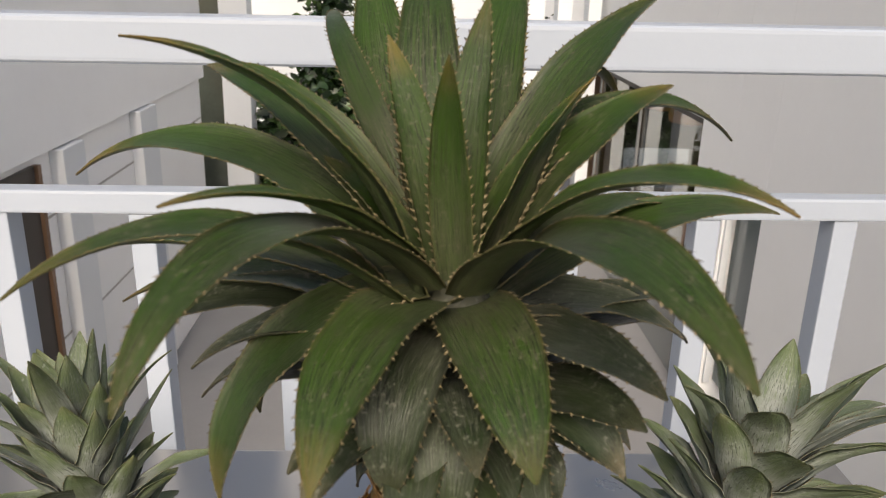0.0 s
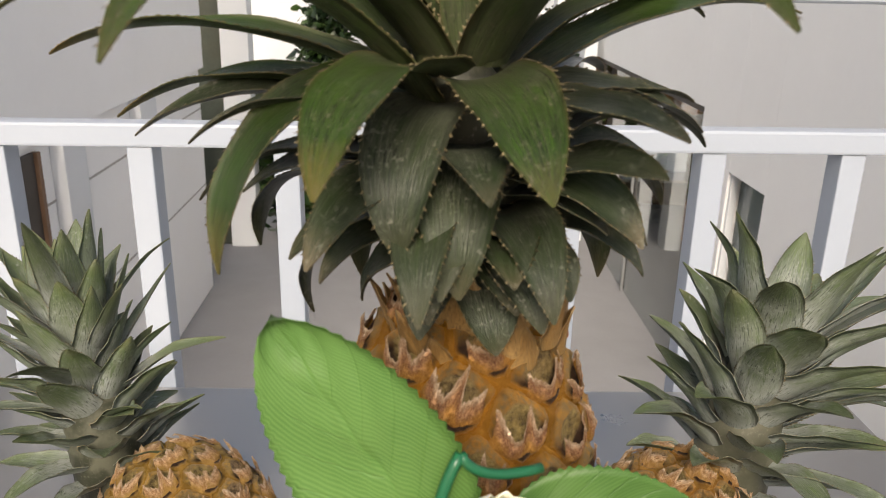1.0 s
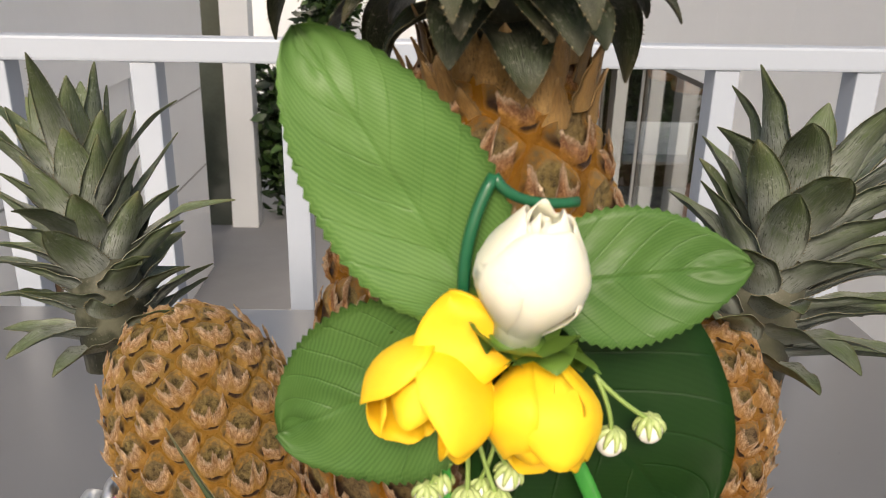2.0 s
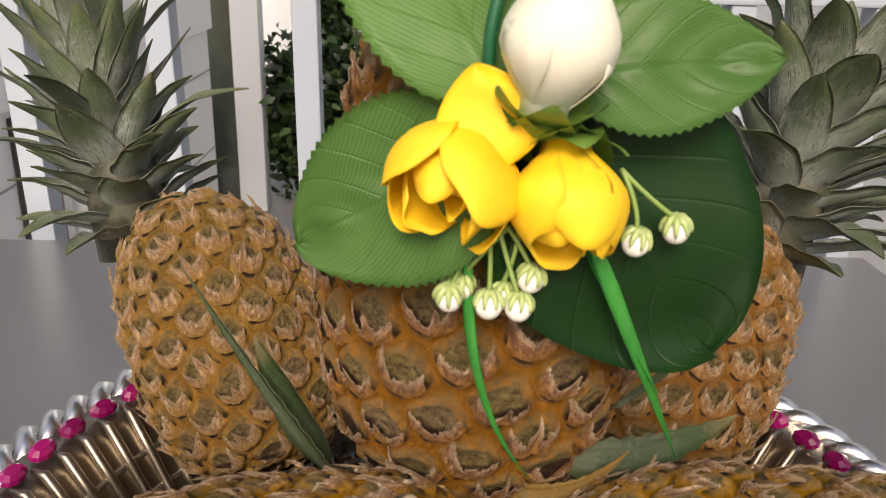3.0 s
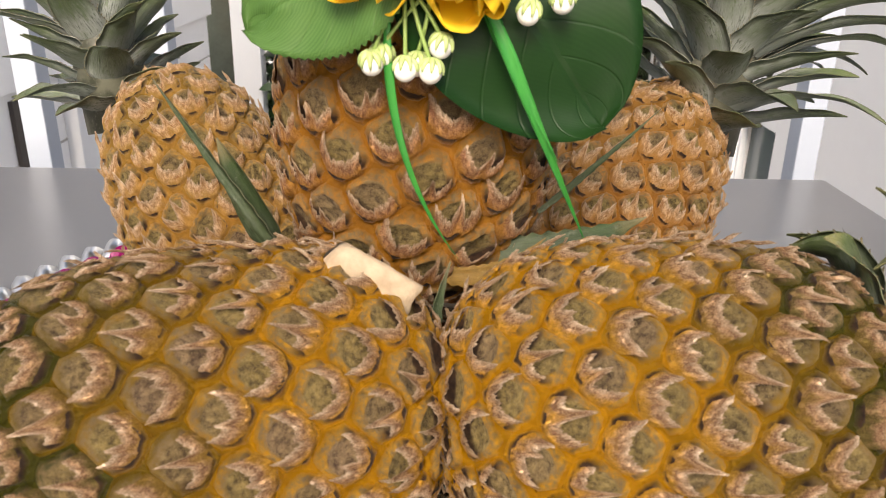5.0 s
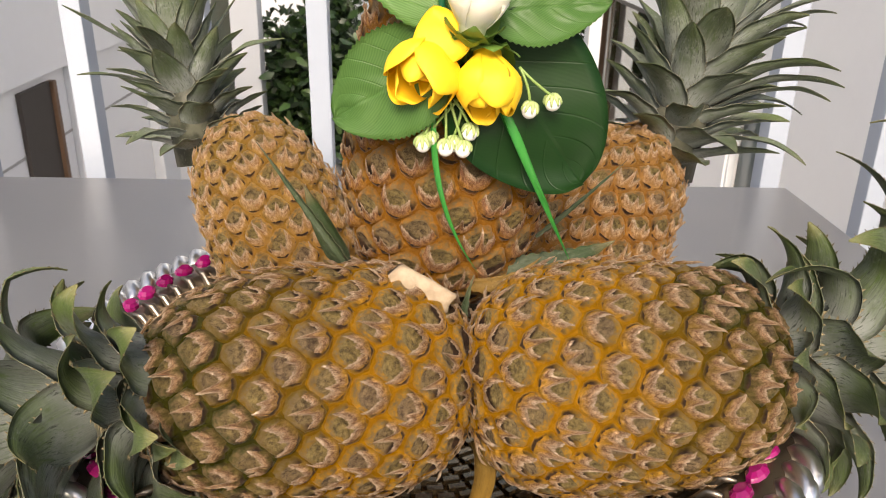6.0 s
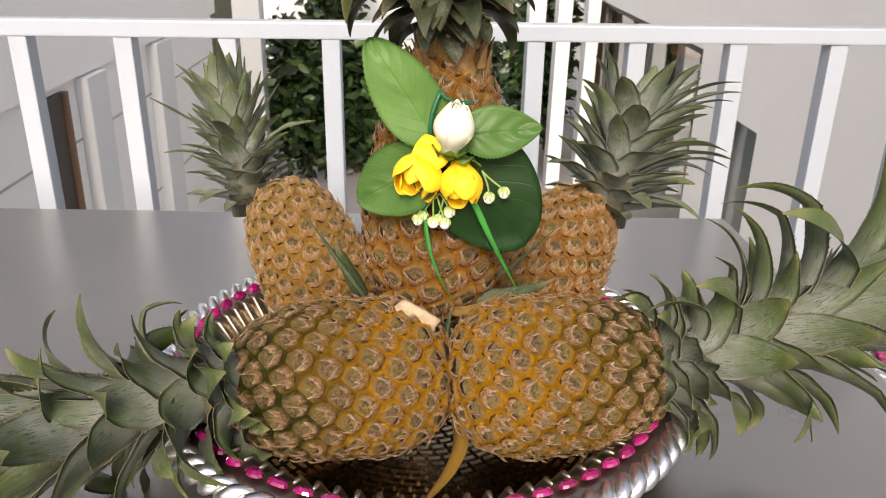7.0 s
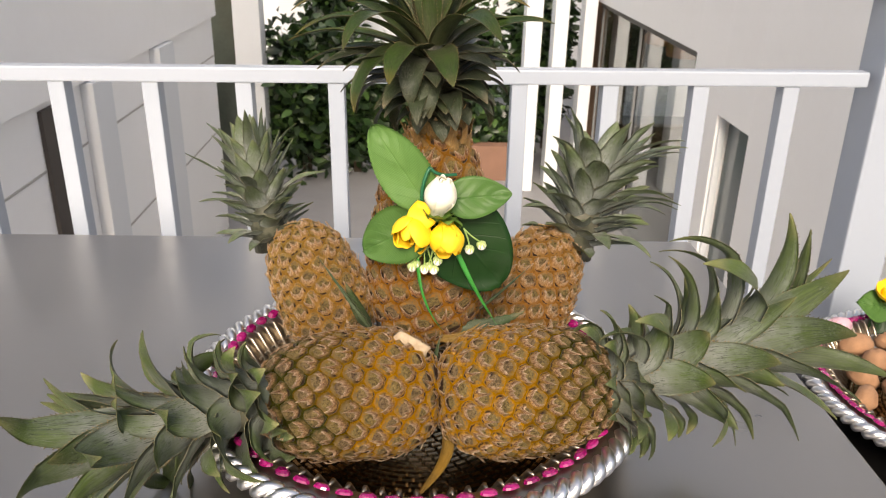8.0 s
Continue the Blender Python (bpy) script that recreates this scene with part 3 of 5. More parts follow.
def build_tray(m, label, gems=64):
    t = thing("round_tray", label, "tray", m, group="decorated trays")
    child("floor_disc", lathe("floor_disc", [(0.0, 0.004), (0.150, 0.004), (0.1585, 0.0075), (0.150, 0.001), (0.0, 0.001)], [SILVER_REFLECT], 72), t, None, "silver tray floor coloured with the fruit's brown reflection")
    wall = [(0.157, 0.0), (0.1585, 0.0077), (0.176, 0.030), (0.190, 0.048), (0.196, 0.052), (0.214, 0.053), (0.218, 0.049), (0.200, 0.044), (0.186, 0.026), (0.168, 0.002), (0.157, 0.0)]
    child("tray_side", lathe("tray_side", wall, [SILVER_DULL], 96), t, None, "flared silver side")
    blocks = []
    for k in range(19):
        r = 0.018 + 0.0071 * k
        n = max(8, int(2 * math.pi * r / 0.0125))
        for i in range(n):
            blocks.append(brick_block(r, 2 * math.pi * (i + 0.5 * (k % 2)) / n, 0.0042, 0.0030, math.pi * r / n * 0.84, 0.0026))
    weave = child("woven_floor", mesh_of("woven_floor", *joined(blocks), [SILVER_REFLECT], smooth=False), t, None, "silver basket-weave floor coloured with the fruit's brown reflection")
    tagged(weave, kind="stuff")
    ribs = []
    for k in range(84):
        a = 2 * math.pi * k / 84
        c, s = math.cos(a), math.sin(a)
        prof = [(0.158, 0.0095), (0.168, 0.018), (0.180, 0.036), (0.192, 0.0535), (0.199, 0.0545)]
        ribs.append(tube([(r * c, r * s, z + 0.001) for r, z in prof], [0.0018, 0.0030, 0.0031, 0.0026, 0.0012], 6))
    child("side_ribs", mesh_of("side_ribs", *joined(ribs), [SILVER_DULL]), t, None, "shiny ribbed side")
    for z, r in ((0.022, 0.1705), (0.037, 0.1805)):
        child("side_band", mesh_of("side_band", *ring_strand(r, z, 0.0, 0, 0.0016, 1, 1, 160, 6), [SILVER]), t)
    for k in range(2):
        strand = ring_strand(0.2215, 0.049, 0.0055, math.pi * k, 0.0056, 43, 0.75, 640, 7)
        child("rope_rim", mesh_of("rope_rim", *strand, [SILVER]), t, None, "twisted silver rope rim")
    for k in range(gems):
        a = 2 * math.pi * k / gems
        child("gem", GEM_MESH, t, Matrix.Rotation(a, 4, "Z") @ Matrix.Translation((0.2045, 0, 0.0555)) @ Matrix.Rotation(radians(-20), 4, "Y") @ Matrix.Rotation(radians(90), 4, "Z") @ Matrix.Scale(1.2, 4) @ pose(0, 0, 0, random.uniform(-9, 9), random.uniform(-6, 6), random.uniform(-9, 9)))
    return t


build_tray(Matrix.Translation((-0.018, 0.259, 0.7505)) @ Matrix.Diagonal((0.955, 0.965, 1.06, 1)), "round silver plastic tray with magenta gems on the steel table")


# ---- pineapples ----
def eye_height(r):
    """Height of a fruitlet's surface above its seat at r (0: middle, 1: groove)."""
    if r < 0.70:
        return -0.09 + 0.22 * (r / 0.70) ** 3.0
    return 0.13 - 0.36 * ((r - 0.70) / 0.34) ** 1.8


def eye_mesh(reach, q, R, rng):
    """One fruitlet: a flat dome whose margin rolls softly down into the groove between it and its neighbours."""
    n = len(reach)
    mean = sum(reach) / n / q
    verts, faces, uvs = [Vector((0.0, 0, eye_height(0)))], [], [(0.0, 0.0)]
    rings = ((0.18, 1.0), (0.36, 0.9), (0.52, 0.75), (0.64, 0.55), (0.75, 0.4), (0.86, 0.2), (0.95, 0.08), (1.04, 0.0))
    ph, rough = rng.uniform(0, 6), [rng.uniform(-0.05, 0.05) for _ in range(n)]
    for f, even in rings:
        for k in range(n):
            a = 2 * math.pi * k / n
            r = f * (reach[k] / q * (1 - even) + mean * even) * (1 + rough[k] * (f < 0.9))
            x, y = r * math.cos(a), r * math.sin(a)
            dz = (0.025 * math.sin(3 * a + ph) + rng.uniform(-0.025, 0.025)) * (f < 0.8) + (0.46 if math.cos(a) < 0 else 0.20) * math.cos(a) * f * (f < 0.7)
            verts.append(Vector((x, y, eye_height(f) + dz - y * y * q / (2 * R))))
            uvs.append((f, k / n))
    for k in range(n):
        faces.append((0, 1 + k, 1 + (k + 1) % n))
    for i in range(len(rings) - 1):
        for k in range(n):
            k2 = (k + 1) % n
            faces.append((1 + i * n + k, 1 + (i + 1) * n + k, 1 + (i + 1) * n + k2, 1 + i * n + k2))
    return mesh_of("eye", verts, faces, [EYE_MAT], True, uvs)


def bract_mesh(seed, size=1.0, lift=0.0, material=BRACT):
    """A dry scale rooted on the stem side (-x): a hood whose wings reach round the eye; its toothed free margin
    arches over the eye and ends in a tongue towards the crown (+x)."""
    rng = random.Random(seed)
    nu, nv = 5, 30
    beak = rng.choice((0.12, 0.25, 0.45, 0.75, 1.0, 1.2)) * size
    at, thin = rng.uniform(-0.38, 0.38), rng.uniform(0.13, 0.22)
    back = rng.uniform(-0.55, -0.10)
    wings = (rng.uniform(0.35, 1.05), rng.uniform(0.35, 1.05))
    raised, flick = rng.uniform(0.06, 0.24) + lift, rng.uniform(-0.25, 0.75)
    ph = rng.uniform(0, 6)
    crease = [[rng.uniform(-0.042, 0.042) for _ in range(nv + 1)] for _ in range(nu + 1)]
    torn = [rng.uniform(-0.06, 0.05) + (0.05 if j % 2 else -0.03) for j in range(nv + 1)]
    verts, faces, uvs = [], [], []
    for layer in (0, 1):
        for i in range(nu + 1):
            s = i / nu
            for j in range(nv + 1):
                v = 2 * j / nv - 1
                tip = math.exp(-((v - at) / thin) ** 2)
                root = -0.94 * math.sqrt(max(0.0, 1 - (0.90 * v) ** 2))
                margin = back + wings[v > 0] * abs(v) ** 1.9 + beak * tip + torn[j]
                x = root + (max(margin, root + 0.12) - root) * s
                y = v * (0.84 - 0.10 * s) + 0.10 * tip * s * math.sin(ph)
                r = min(1.04, math.hypot(x, y))
                up = raised * s * (1 - 0.75 * abs(v) ** 2) + (flick if tip > 0.3 else 0.0) * tip * max(0.0, s - 0.4) ** 1.5
                fold = (0.030 * math.sin(9 * v + ph) + 0.020 * math.sin(21 * v + 3 * ph)) * s
                z = eye_height(max(r, 0.74)) + 0.030 + up + fold - (0.10 if i == 0 else 0)
                z += crease[i][j] * min(1.0, 2 * s)
                verts.append(Vector((x, y, z - 0.020 * layer * (1 if i < nu else 0.3))))
                uvs.append((s, j / nv))
    row = nv + 1
    off = (nu + 1) * row
    for i in range(nu):
        for j in range(nv):
            a = i * row + j
            faces.append((a, a + row, a + row + 1, a + 1))
            faces.append((off + a, off + a + 1, off + a + row + 1, off + a + row))
    for i in range(nu):
        for j, flip in ((0, False), (nv, True)):
            a = i * row + j
            q = (a, off + a, off + a + row, a + row)
            faces.append(q[::-1] if flip else q)
    a = nu * row
    for j in range(nv):
        faces.append((a + j, off + a + j, off + a + j + 1, a + j + 1))
    return mesh_of("bract", verts, faces, [material], False, uvs)


BRACTS = [bract_mesh(20 + k, 1.0, 0.0) for k in range(9)]
SPIKY = [bract_mesh(90 + k, 1.1, 0.12, BRACT_PALE) for k in range(9)]
BIG_BRACTS = [bract_mesh(60 + k, 0.95, 0.02, BRACT_BROWN) for k in range(9)]


def profile_radius(s, R, top, low=0.35, blunt=3.7):
    """The fruit's radius at s (0: stem end, 1: crown end)."""
    e = max(0.0, 1 - abs(2 * s - 1) ** (3.4 if s > 0.5 else blunt)) ** 0.5
    lean = 1 + (top - 1) * max(0.0, (s - low) / (1 - low)) ** 1.3
    return R * e * lean


def build_fruit(base_at, top_at, R, top, spacing, seed, label, ripe, green, greenness, bracts):
    rng = random.Random(seed)
    base_at, top_at = Vector(base_at), Vector(top_at)
    length = (top_at - base_at).length
    m = axis_pose(base_at, top_at - base_at)
    fruit = thing("pineapple", label, "pineapple", m, group="pineapples on the tray")
    prof = [(max(0.0005, profile_radius(k / 30, R, top)) - 0.0050, length * k / 30) for k in range(31)]
    child("body", lathe("body", prof, [RIND], 40), fruit, None, "orange and green rind between the eyes")
    # spread the eyes evenly over the surface along a spiral
    N = 400
    radius = [profile_radius((k + 0.5) / N, R, top) for k in range(N)]
    slant = [math.hypot(length / N, (radius[min(k + 1, N - 1)] - radius[max(k - 1, 0)]) / 2) for k in range(N)]
    area = np.cumsum([2 * math.pi * r * d for r, d in zip(radius, slant)])
    count = int(area[-1] / (spacing ** 2 * 0.866))
    spots = []
    for i in range(count):
        k = int(np.searchsorted(area, area[-1] * (i + 0.5) / count))
        a = i * 2.399963 + seed
        slope = (radius[min(k + 6, N - 1)] - radius[max(k - 6, 0)]) / (length * 12 / N)
        n = Vector((math.cos(a), math.sin(a), -slope)).normalized()
        spots.append((Vector((radius[k] * math.cos(a), radius[k] * math.sin(a), length * (k + 0.5) / N)), n, (k + 0.5) / N, a))
    steps = 20
    for p, n, s, a in spots:
        up = Vector((0, 0, 1))
        x = (up - n * up.dot(n)).normalized()
        y = n.cross(x)
        # half way to each neighbour lies the groove
        reach = [spacing * 0.72] * steps
        for o, _, _, _ in spots:
            d = o - p
            if 0 < d.length < 2.1 * spacing:
                dx, dy = d.dot(x), d.dot(y)
                far, way = math.hypot(dx, dy), math.atan2(dy, dx)
                for k in range(steps):
                    c = math.cos(2 * math.pi * k / steps - way)
                    if c > 0.2:
                        reach[k] = min(reach[k], d.length / 2 / c)
        q = sum(reach) / steps
        place = Matrix((x, y, n)).transposed().to_4x4()
        place.translation = p - n * spacing * 0.03
        e = child("eye", eye_mesh(reach, q, R, rng), fruit, place @ Matrix.Diagonal((q, q, q * 0.95, 1)))
        g = greenness * 3.2 * (s - 0.36) + 0.4 * noise.noise(Vector((s * 4, math.cos(a) * 1.7, math.sin(a) * 1.7 + seed))) + rng.uniform(-0.15, 0.15)
        g = max(0.0, min(1.0, g))
        e.color = [ripe[c] * (1 - g) + green[c] * g for c in range(3)] + [1.0]
        w = child("bract", bracts[rng.randrange(9)], e, pose(0, 0, 0.0, rng.uniform(-4, 4), rng.uniform(-5, 3), rng.uniform(-20, 20)))
        w.color = e.color
    return fruit, m


def leaf_parts(az, h, rise, bend, length, width, sway, r0=0.012, teeth=True, cup=0.26, steps=22):
    """A crown leaf in the crown's frame: a tapering channel that turns down by bend degrees, with spines on its margins."""
    a0 = radians(az)
    p = Vector((r0 * math.cos(a0), r0 * math.sin(a0), h))
    pts, dirs, sides = [], [], []
    twist = random.uniform(-1, 1) * CURRENT["twist"]
    kink, fold = random.uniform(0.45, 0.85), random.uniform(0, 1) ** 3 * CURRENT["kink"]
    for i in range(steps + 1):
        s = i / steps
        th, a = radians(rise - bend * s ** 1.3 - (fold if s > kink else 0.0)), radians(az + sway * s)
        d = Vector((math.cos(th) * math.cos(a), math.cos(th) * math.sin(a), math.sin(th)))
        if i:
            p = p + d * (length / steps)
        pts.append(p.copy())
        dirs.append(d)
        sides.append(Matrix.Rotation(radians(twist * s), 3, d) @ Vector((-math.sin(a), math.cos(a), 0)))
    cols = 8
    verts, uvs, faces, slots = [], [], [], []
    waver = random.uniform(0, 6)
    rim = {}
    for layer in (0, 1):
        for i in range(steps + 1):
            s = i / steps
            nrm = sides[i].cross(dirs[i]).normalized() * -1.0
            w = width * min(1.0, 0.80 + s * 0.9) * max(0.02, (1 - s ** CURRENT["taper"])) ** 0.85
            for j in range(cols + 1):
                v = 2 * j / cols - 1
                lift = cup * w * 0.5 * (v * v) * (1 - 0.35 * s) + CURRENT["wave"] * w * math.sin(s * 17 + waver) * v * abs(v)
                q = pts[i] + sides[i] * (v * w * 0.5 * (1 - 0.10 * v * v)) + nrm * lift
                thick = (0.0011 * (1 - 0.6 * s) * (1 - 0.75 * v * v) + 0.00012) * layer
                verts.append(q - nrm * thick)
                uvs.append((s, j / cols))
                if layer == 0 and j in (0, cols):
                    rim[(i, j)] = q
    row, off = cols + 1, (steps + 1) * (cols + 1)
    for i in range(steps):
        for j in range(cols):
            a = i * row + j
            faces += [(a, a + row, a + row + 1, a + 1), (off + a, off + a + 1, off + a + row + 1, off + a + row)]
        for j in (0, cols):
            a = i * row + j
            q = (a, off + a, off + a + row, a + row)
            faces.append(q if j else q[::-1])
    slots = [0] * len(faces)
    if teeth:
        count = int(length / (CURRENT["spine"] * 2.0))
        for j, sgn in ((0, -1), (cols, 1)):
            for k in range(2, count):
                s = (k + random.uniform(-0.25, 0.25)) / count
                f = s * steps
                i = min(steps - 1, int(f))
                q = rim[(i, j)].lerp(rim[(i + 1, j)], f - i)
                d, sd = dirs[i], sides[i] * sgn
                big = CURRENT["spine"] * random.uniform(0.7, 1.2) * (1.05 - 0.55 * s)
                nrm = sd.cross(d).normalized()
                n0 = len(verts)
                verts += [q - d * big * 0.75 - sd * 0.0003, q + d * big * 0.55 - sd * 0.0003, q + sd * big * 0.95 + d * big * 1.0, q - nrm * big * 0.3]
                uvs += [(s, 0.0)] * 4
                faces += [(n0, n0 + 1, n0 + 2), (n0, n0 + 2, n0 + 3), (n0 + 1, n0 + 3, n0 + 2)]
                slots += [1, 1, 1]
    return verts, faces, uvs, slots


def build_crown(fruit, m, origin, axis, height, r=0.014):
    """The crown's short stem, on which the leaves sit."""
    w = axis_pose(origin, axis)
    stem = lathe("crown", [(0.0, -0.012), (r * 1.3, -0.010), (r * 1.15, height * 0.3), (r * 0.8, height * 0.8), (0.0, height)], [LEAF_LOW], 18)
    return child("crown", stem, fruit, m.inverted() @ w, "rosette of spiny leaves")


CURRENT = {"material": LEAF_CENTRE, "r0": 0.012, "broad": 1.9, "most": 0.0285, "taper": 2.9, "wave": 0.022, "spine": 0.0014, "least": 0.0, "twist": 12.0, "kink": 0.0}


def crown_leaf(crown, az, h, rise, bend, length, width, sway, material=None, cup=0.26):
    v, f, u, s = leaf_parts(az, h, rise, bend, length, min(max(width * CURRENT["broad"], CURRENT["least"]), CURRENT["most"]), sway, CURRENT["r0"], True, cup)
    return child("leaf", mesh_of("leaf", v, f, [material or CURRENT["material"], SPINE], True, u, s), crown)


def fill_leaves(crown, count, h0, h1, rise0, rise1, bend0, bend1, len0, len1, wid0, wid1, seed, start=0.0, cup=0.26, up=0.0, laid=0.0):
    """Leaves in a spiral from low (0) to high (1) on the stem; those towards up lie closer to it by laid degrees."""
    rng = random.Random(seed)
    for k in range(count):
        s = (k + 0.5) / count
        az = math.degrees(k * 2.399963) + start + rng.uniform(-9, 9)
        crown_leaf(crown, az, h0 + (h1 - h0) * s, rise0 + (rise1 - rise0) * s + rng.uniform(-7, 7) + laid * max(0.0, math.cos(radians(az - up))),
                   bend0 + (bend1 - bend0) * s + rng.uniform(-14, 14), (len0 + (len1 - len0) * s) * rng.uniform(0.85, 1.15), (wid0 + (wid1 - wid0) * s) * rng.uniform(0.9, 1.1), rng.uniform(-8, 8), None, cup)


GREEN_RIM, YELLOW_RIM = (0.110, 0.110, 0.016), (0.84, 0.47, 0.11)

# standing pineapple in the middle
fruit, m = build_fruit((-0.014, 0.268, 0.836), (-0.003, 0.263, 1.066), 0.0570, 0.62, 0.0214, 3, "brown ripe pineapple standing upright between the others", (0.72, 0.33, 0.05), (0.60, 0.33, 0.07), 0.3, BIG_BRACTS)
crown = build_crown(fruit, m, (-0.003, 0.262, 1.062), (-0.10, -0.10, 1), 0.075, 0.013)
crown_leaf(crown, -82, 0.066, 81, 68, 0.109, 0.0141, -1)
crown_leaf(crown, -116, 0.057, 58, 89, 0.136, 0.0180, 13)
crown_leaf(crown, -64, 0.053, 62, 90, 0.123, 0.0136, -6)
crown_leaf(crown, -50, 0.069, 55, 96, 0.117, 0.0122, 29)
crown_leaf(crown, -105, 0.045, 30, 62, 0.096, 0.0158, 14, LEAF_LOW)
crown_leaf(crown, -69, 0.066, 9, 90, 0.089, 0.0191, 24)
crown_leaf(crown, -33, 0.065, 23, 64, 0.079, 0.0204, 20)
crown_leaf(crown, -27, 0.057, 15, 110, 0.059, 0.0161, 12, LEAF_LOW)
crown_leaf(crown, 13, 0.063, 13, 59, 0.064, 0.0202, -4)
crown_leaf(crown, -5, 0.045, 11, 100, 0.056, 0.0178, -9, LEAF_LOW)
crown_leaf(crown, 34, 0.067, 52, 89, 0.109, 0.0158, -12)
crown_leaf(crown, 53, 0.066, 65, 93, 0.097, 0.0112, 11)
crown_leaf(crown, 126, 0.067, 65, 113, 0.113, 0.0128, -28)
crown_leaf(crown, 146, 0.067, 61, 109, 0.134, 0.0073, -4)
crown_leaf(crown, 124, 0.069, 65, 53, 0.106, 0.0228, 2)
crown_leaf(crown, 159, 0.070, 59, 38, 0.112, 0.0149, 1)
crown_leaf(crown, -159, 0.068, 49, 20, 0.130, 0.0135, -21)
crown_leaf(crown, -172, 0.070, 76, 71, 0.121, 0.0132, -20)
crown_leaf(crown, -142, 0.070, 63, 69, 0.125, 0.0071, -36)
crown_leaf(crown, -162, 0.062, 63, 62, 0.103, 0.0086, -19)
crown_leaf(crown, -167, 0.026, 55, 38, 0.120, 0.0121, -39)
crown_leaf(crown, 156, 0.051, 52, 81, 0.107, 0.0125, -2)
crown_leaf(crown, -44, 0.069, 60, 57, 0.090, 0.0089, -4)
crown_leaf(crown, -158, 0.049, 33, 38, 0.098, 0.0086, -10)
crown_leaf(crown, -140, 0.057, 37, 44, 0.094, 0.0061, -2)
crown_leaf(crown, -111, 0.070, 66, 69, 0.102, 0.0133, -27)
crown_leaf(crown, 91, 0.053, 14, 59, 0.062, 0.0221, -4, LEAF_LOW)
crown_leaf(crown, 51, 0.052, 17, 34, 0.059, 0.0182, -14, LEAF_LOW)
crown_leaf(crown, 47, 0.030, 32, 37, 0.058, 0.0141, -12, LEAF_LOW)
crown_leaf(crown, 100, 0.068, 62, 55, 0.079, 0.0155, 16)
crown_leaf(crown, 107, 0.062, 38, 75, 0.081, 0.0087, 13)
crown_leaf(crown, -112, 0.050, 22, 50, 0.112, 0.0135, 8)
crown_leaf(crown, -97, 0.057, 32, 52, 0.118, 0.0130, -5)
crown_leaf(crown, 102, 0.056, 30, 52, 0.104, 0.0130, 5)
CURRENT["r0"] = 0.004
crown_leaf(crown, 10, 0.068, 94, 20, 0.066, 0.0075, 8)
crown_leaf(crown, 95, 0.066, 68, 26, 0.068, 0.0105, 0)
crown_leaf(crown, -105, 0.064, 62, 24, 0.052, 0.0090, 0)
crown_leaf(crown, -150, 0.068, 78, 16, 0.070, 0.0090, 0)
crown_leaf(crown, 150, 0.068, 80, 24, 0.080, 0.0095, 0)
CURRENT["material"], CURRENT["taper"], CURRENT["spine"] = LEAF_NECK, 1.6, 0.0007
for r0, low, high, count in ((0.028, -0.026, -0.016, 22), (0.023, -0.016, -0.004, 20)):
    CURRENT["r0"] = r0
    fill_leaves(crown, count, low, high, 86, 86, 10, 10, 0.018, 0.020, 0.0075, 0.0075, count + int(r0 * 999), 12)
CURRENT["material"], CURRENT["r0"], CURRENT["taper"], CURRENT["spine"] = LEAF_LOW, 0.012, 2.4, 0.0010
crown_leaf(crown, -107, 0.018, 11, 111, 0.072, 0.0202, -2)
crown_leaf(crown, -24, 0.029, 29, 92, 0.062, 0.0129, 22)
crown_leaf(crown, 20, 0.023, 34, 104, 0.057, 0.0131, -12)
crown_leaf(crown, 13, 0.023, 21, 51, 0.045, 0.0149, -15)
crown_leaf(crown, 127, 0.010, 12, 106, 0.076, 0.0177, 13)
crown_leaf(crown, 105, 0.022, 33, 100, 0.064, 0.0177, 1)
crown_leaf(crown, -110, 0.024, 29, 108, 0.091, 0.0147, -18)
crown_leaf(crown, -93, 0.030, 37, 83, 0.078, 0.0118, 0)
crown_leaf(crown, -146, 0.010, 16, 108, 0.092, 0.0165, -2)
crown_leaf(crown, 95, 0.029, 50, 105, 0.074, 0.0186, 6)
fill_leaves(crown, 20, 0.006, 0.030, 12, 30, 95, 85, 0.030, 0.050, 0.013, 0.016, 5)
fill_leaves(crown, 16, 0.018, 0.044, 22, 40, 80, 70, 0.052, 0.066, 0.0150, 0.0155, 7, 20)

# lying in front, crown to the west
CURRENT["material"], CURRENT["r0"], CURRENT["broad"], CURRENT["most"] = LEAF_FRONT, 0.015, 2.8, 0.046
CURRENT["taper"], CURRENT["wave"], CURRENT["spine"], CURRENT["least"] = 1.7, 0.022, 0.0021, 0.030
CURRENT["twist"], CURRENT["kink"] = 44.0, 50.0
fruit, m = build_fruit((0.002, 0.197, 0.826), (-0.160, 0.156, 0.836), 0.0570, 0.86, 0.0184, 8, "ripening pineapple lying on its side with drooping crown", (0.82, 0.410, 0.020), GREEN_RIM, 0.8, BRACTS)
crown = build_crown(fruit, m, (-0.150, 0.160, 0.836), (-0.87, -0.46, 0.0), 0.11, 0.018)
crown_leaf(crown, 163, 0.029, 43, 107, 0.088, 0.0127, 25)
crown_leaf(crown, 122, 0.036, 50, 120, 0.078, 0.0105, -10)
crown_leaf(crown, 112, 0.056, 55, 62, 0.078, 0.0145, -1)
crown_leaf(crown, 150, 0.075, 62, 96, 0.100, 0.0110, 12)
crown_leaf(crown, -180, 0.060, 46, 6, 0.118, 0.0103, 29)
crown_leaf(crown, 131, 0.083, 82, 30, 0.089, 0.0163, -1)
crown_leaf(crown, -149, 0.055, 44, 22, 0.114, 0.0184, 13)
crown_leaf(crown, -178, 0.028, 47, 77, 0.118, 0.0164, 16)
crown_leaf(crown, -163, 0.012, 14, 69, 0.118, 0.0155, 26)
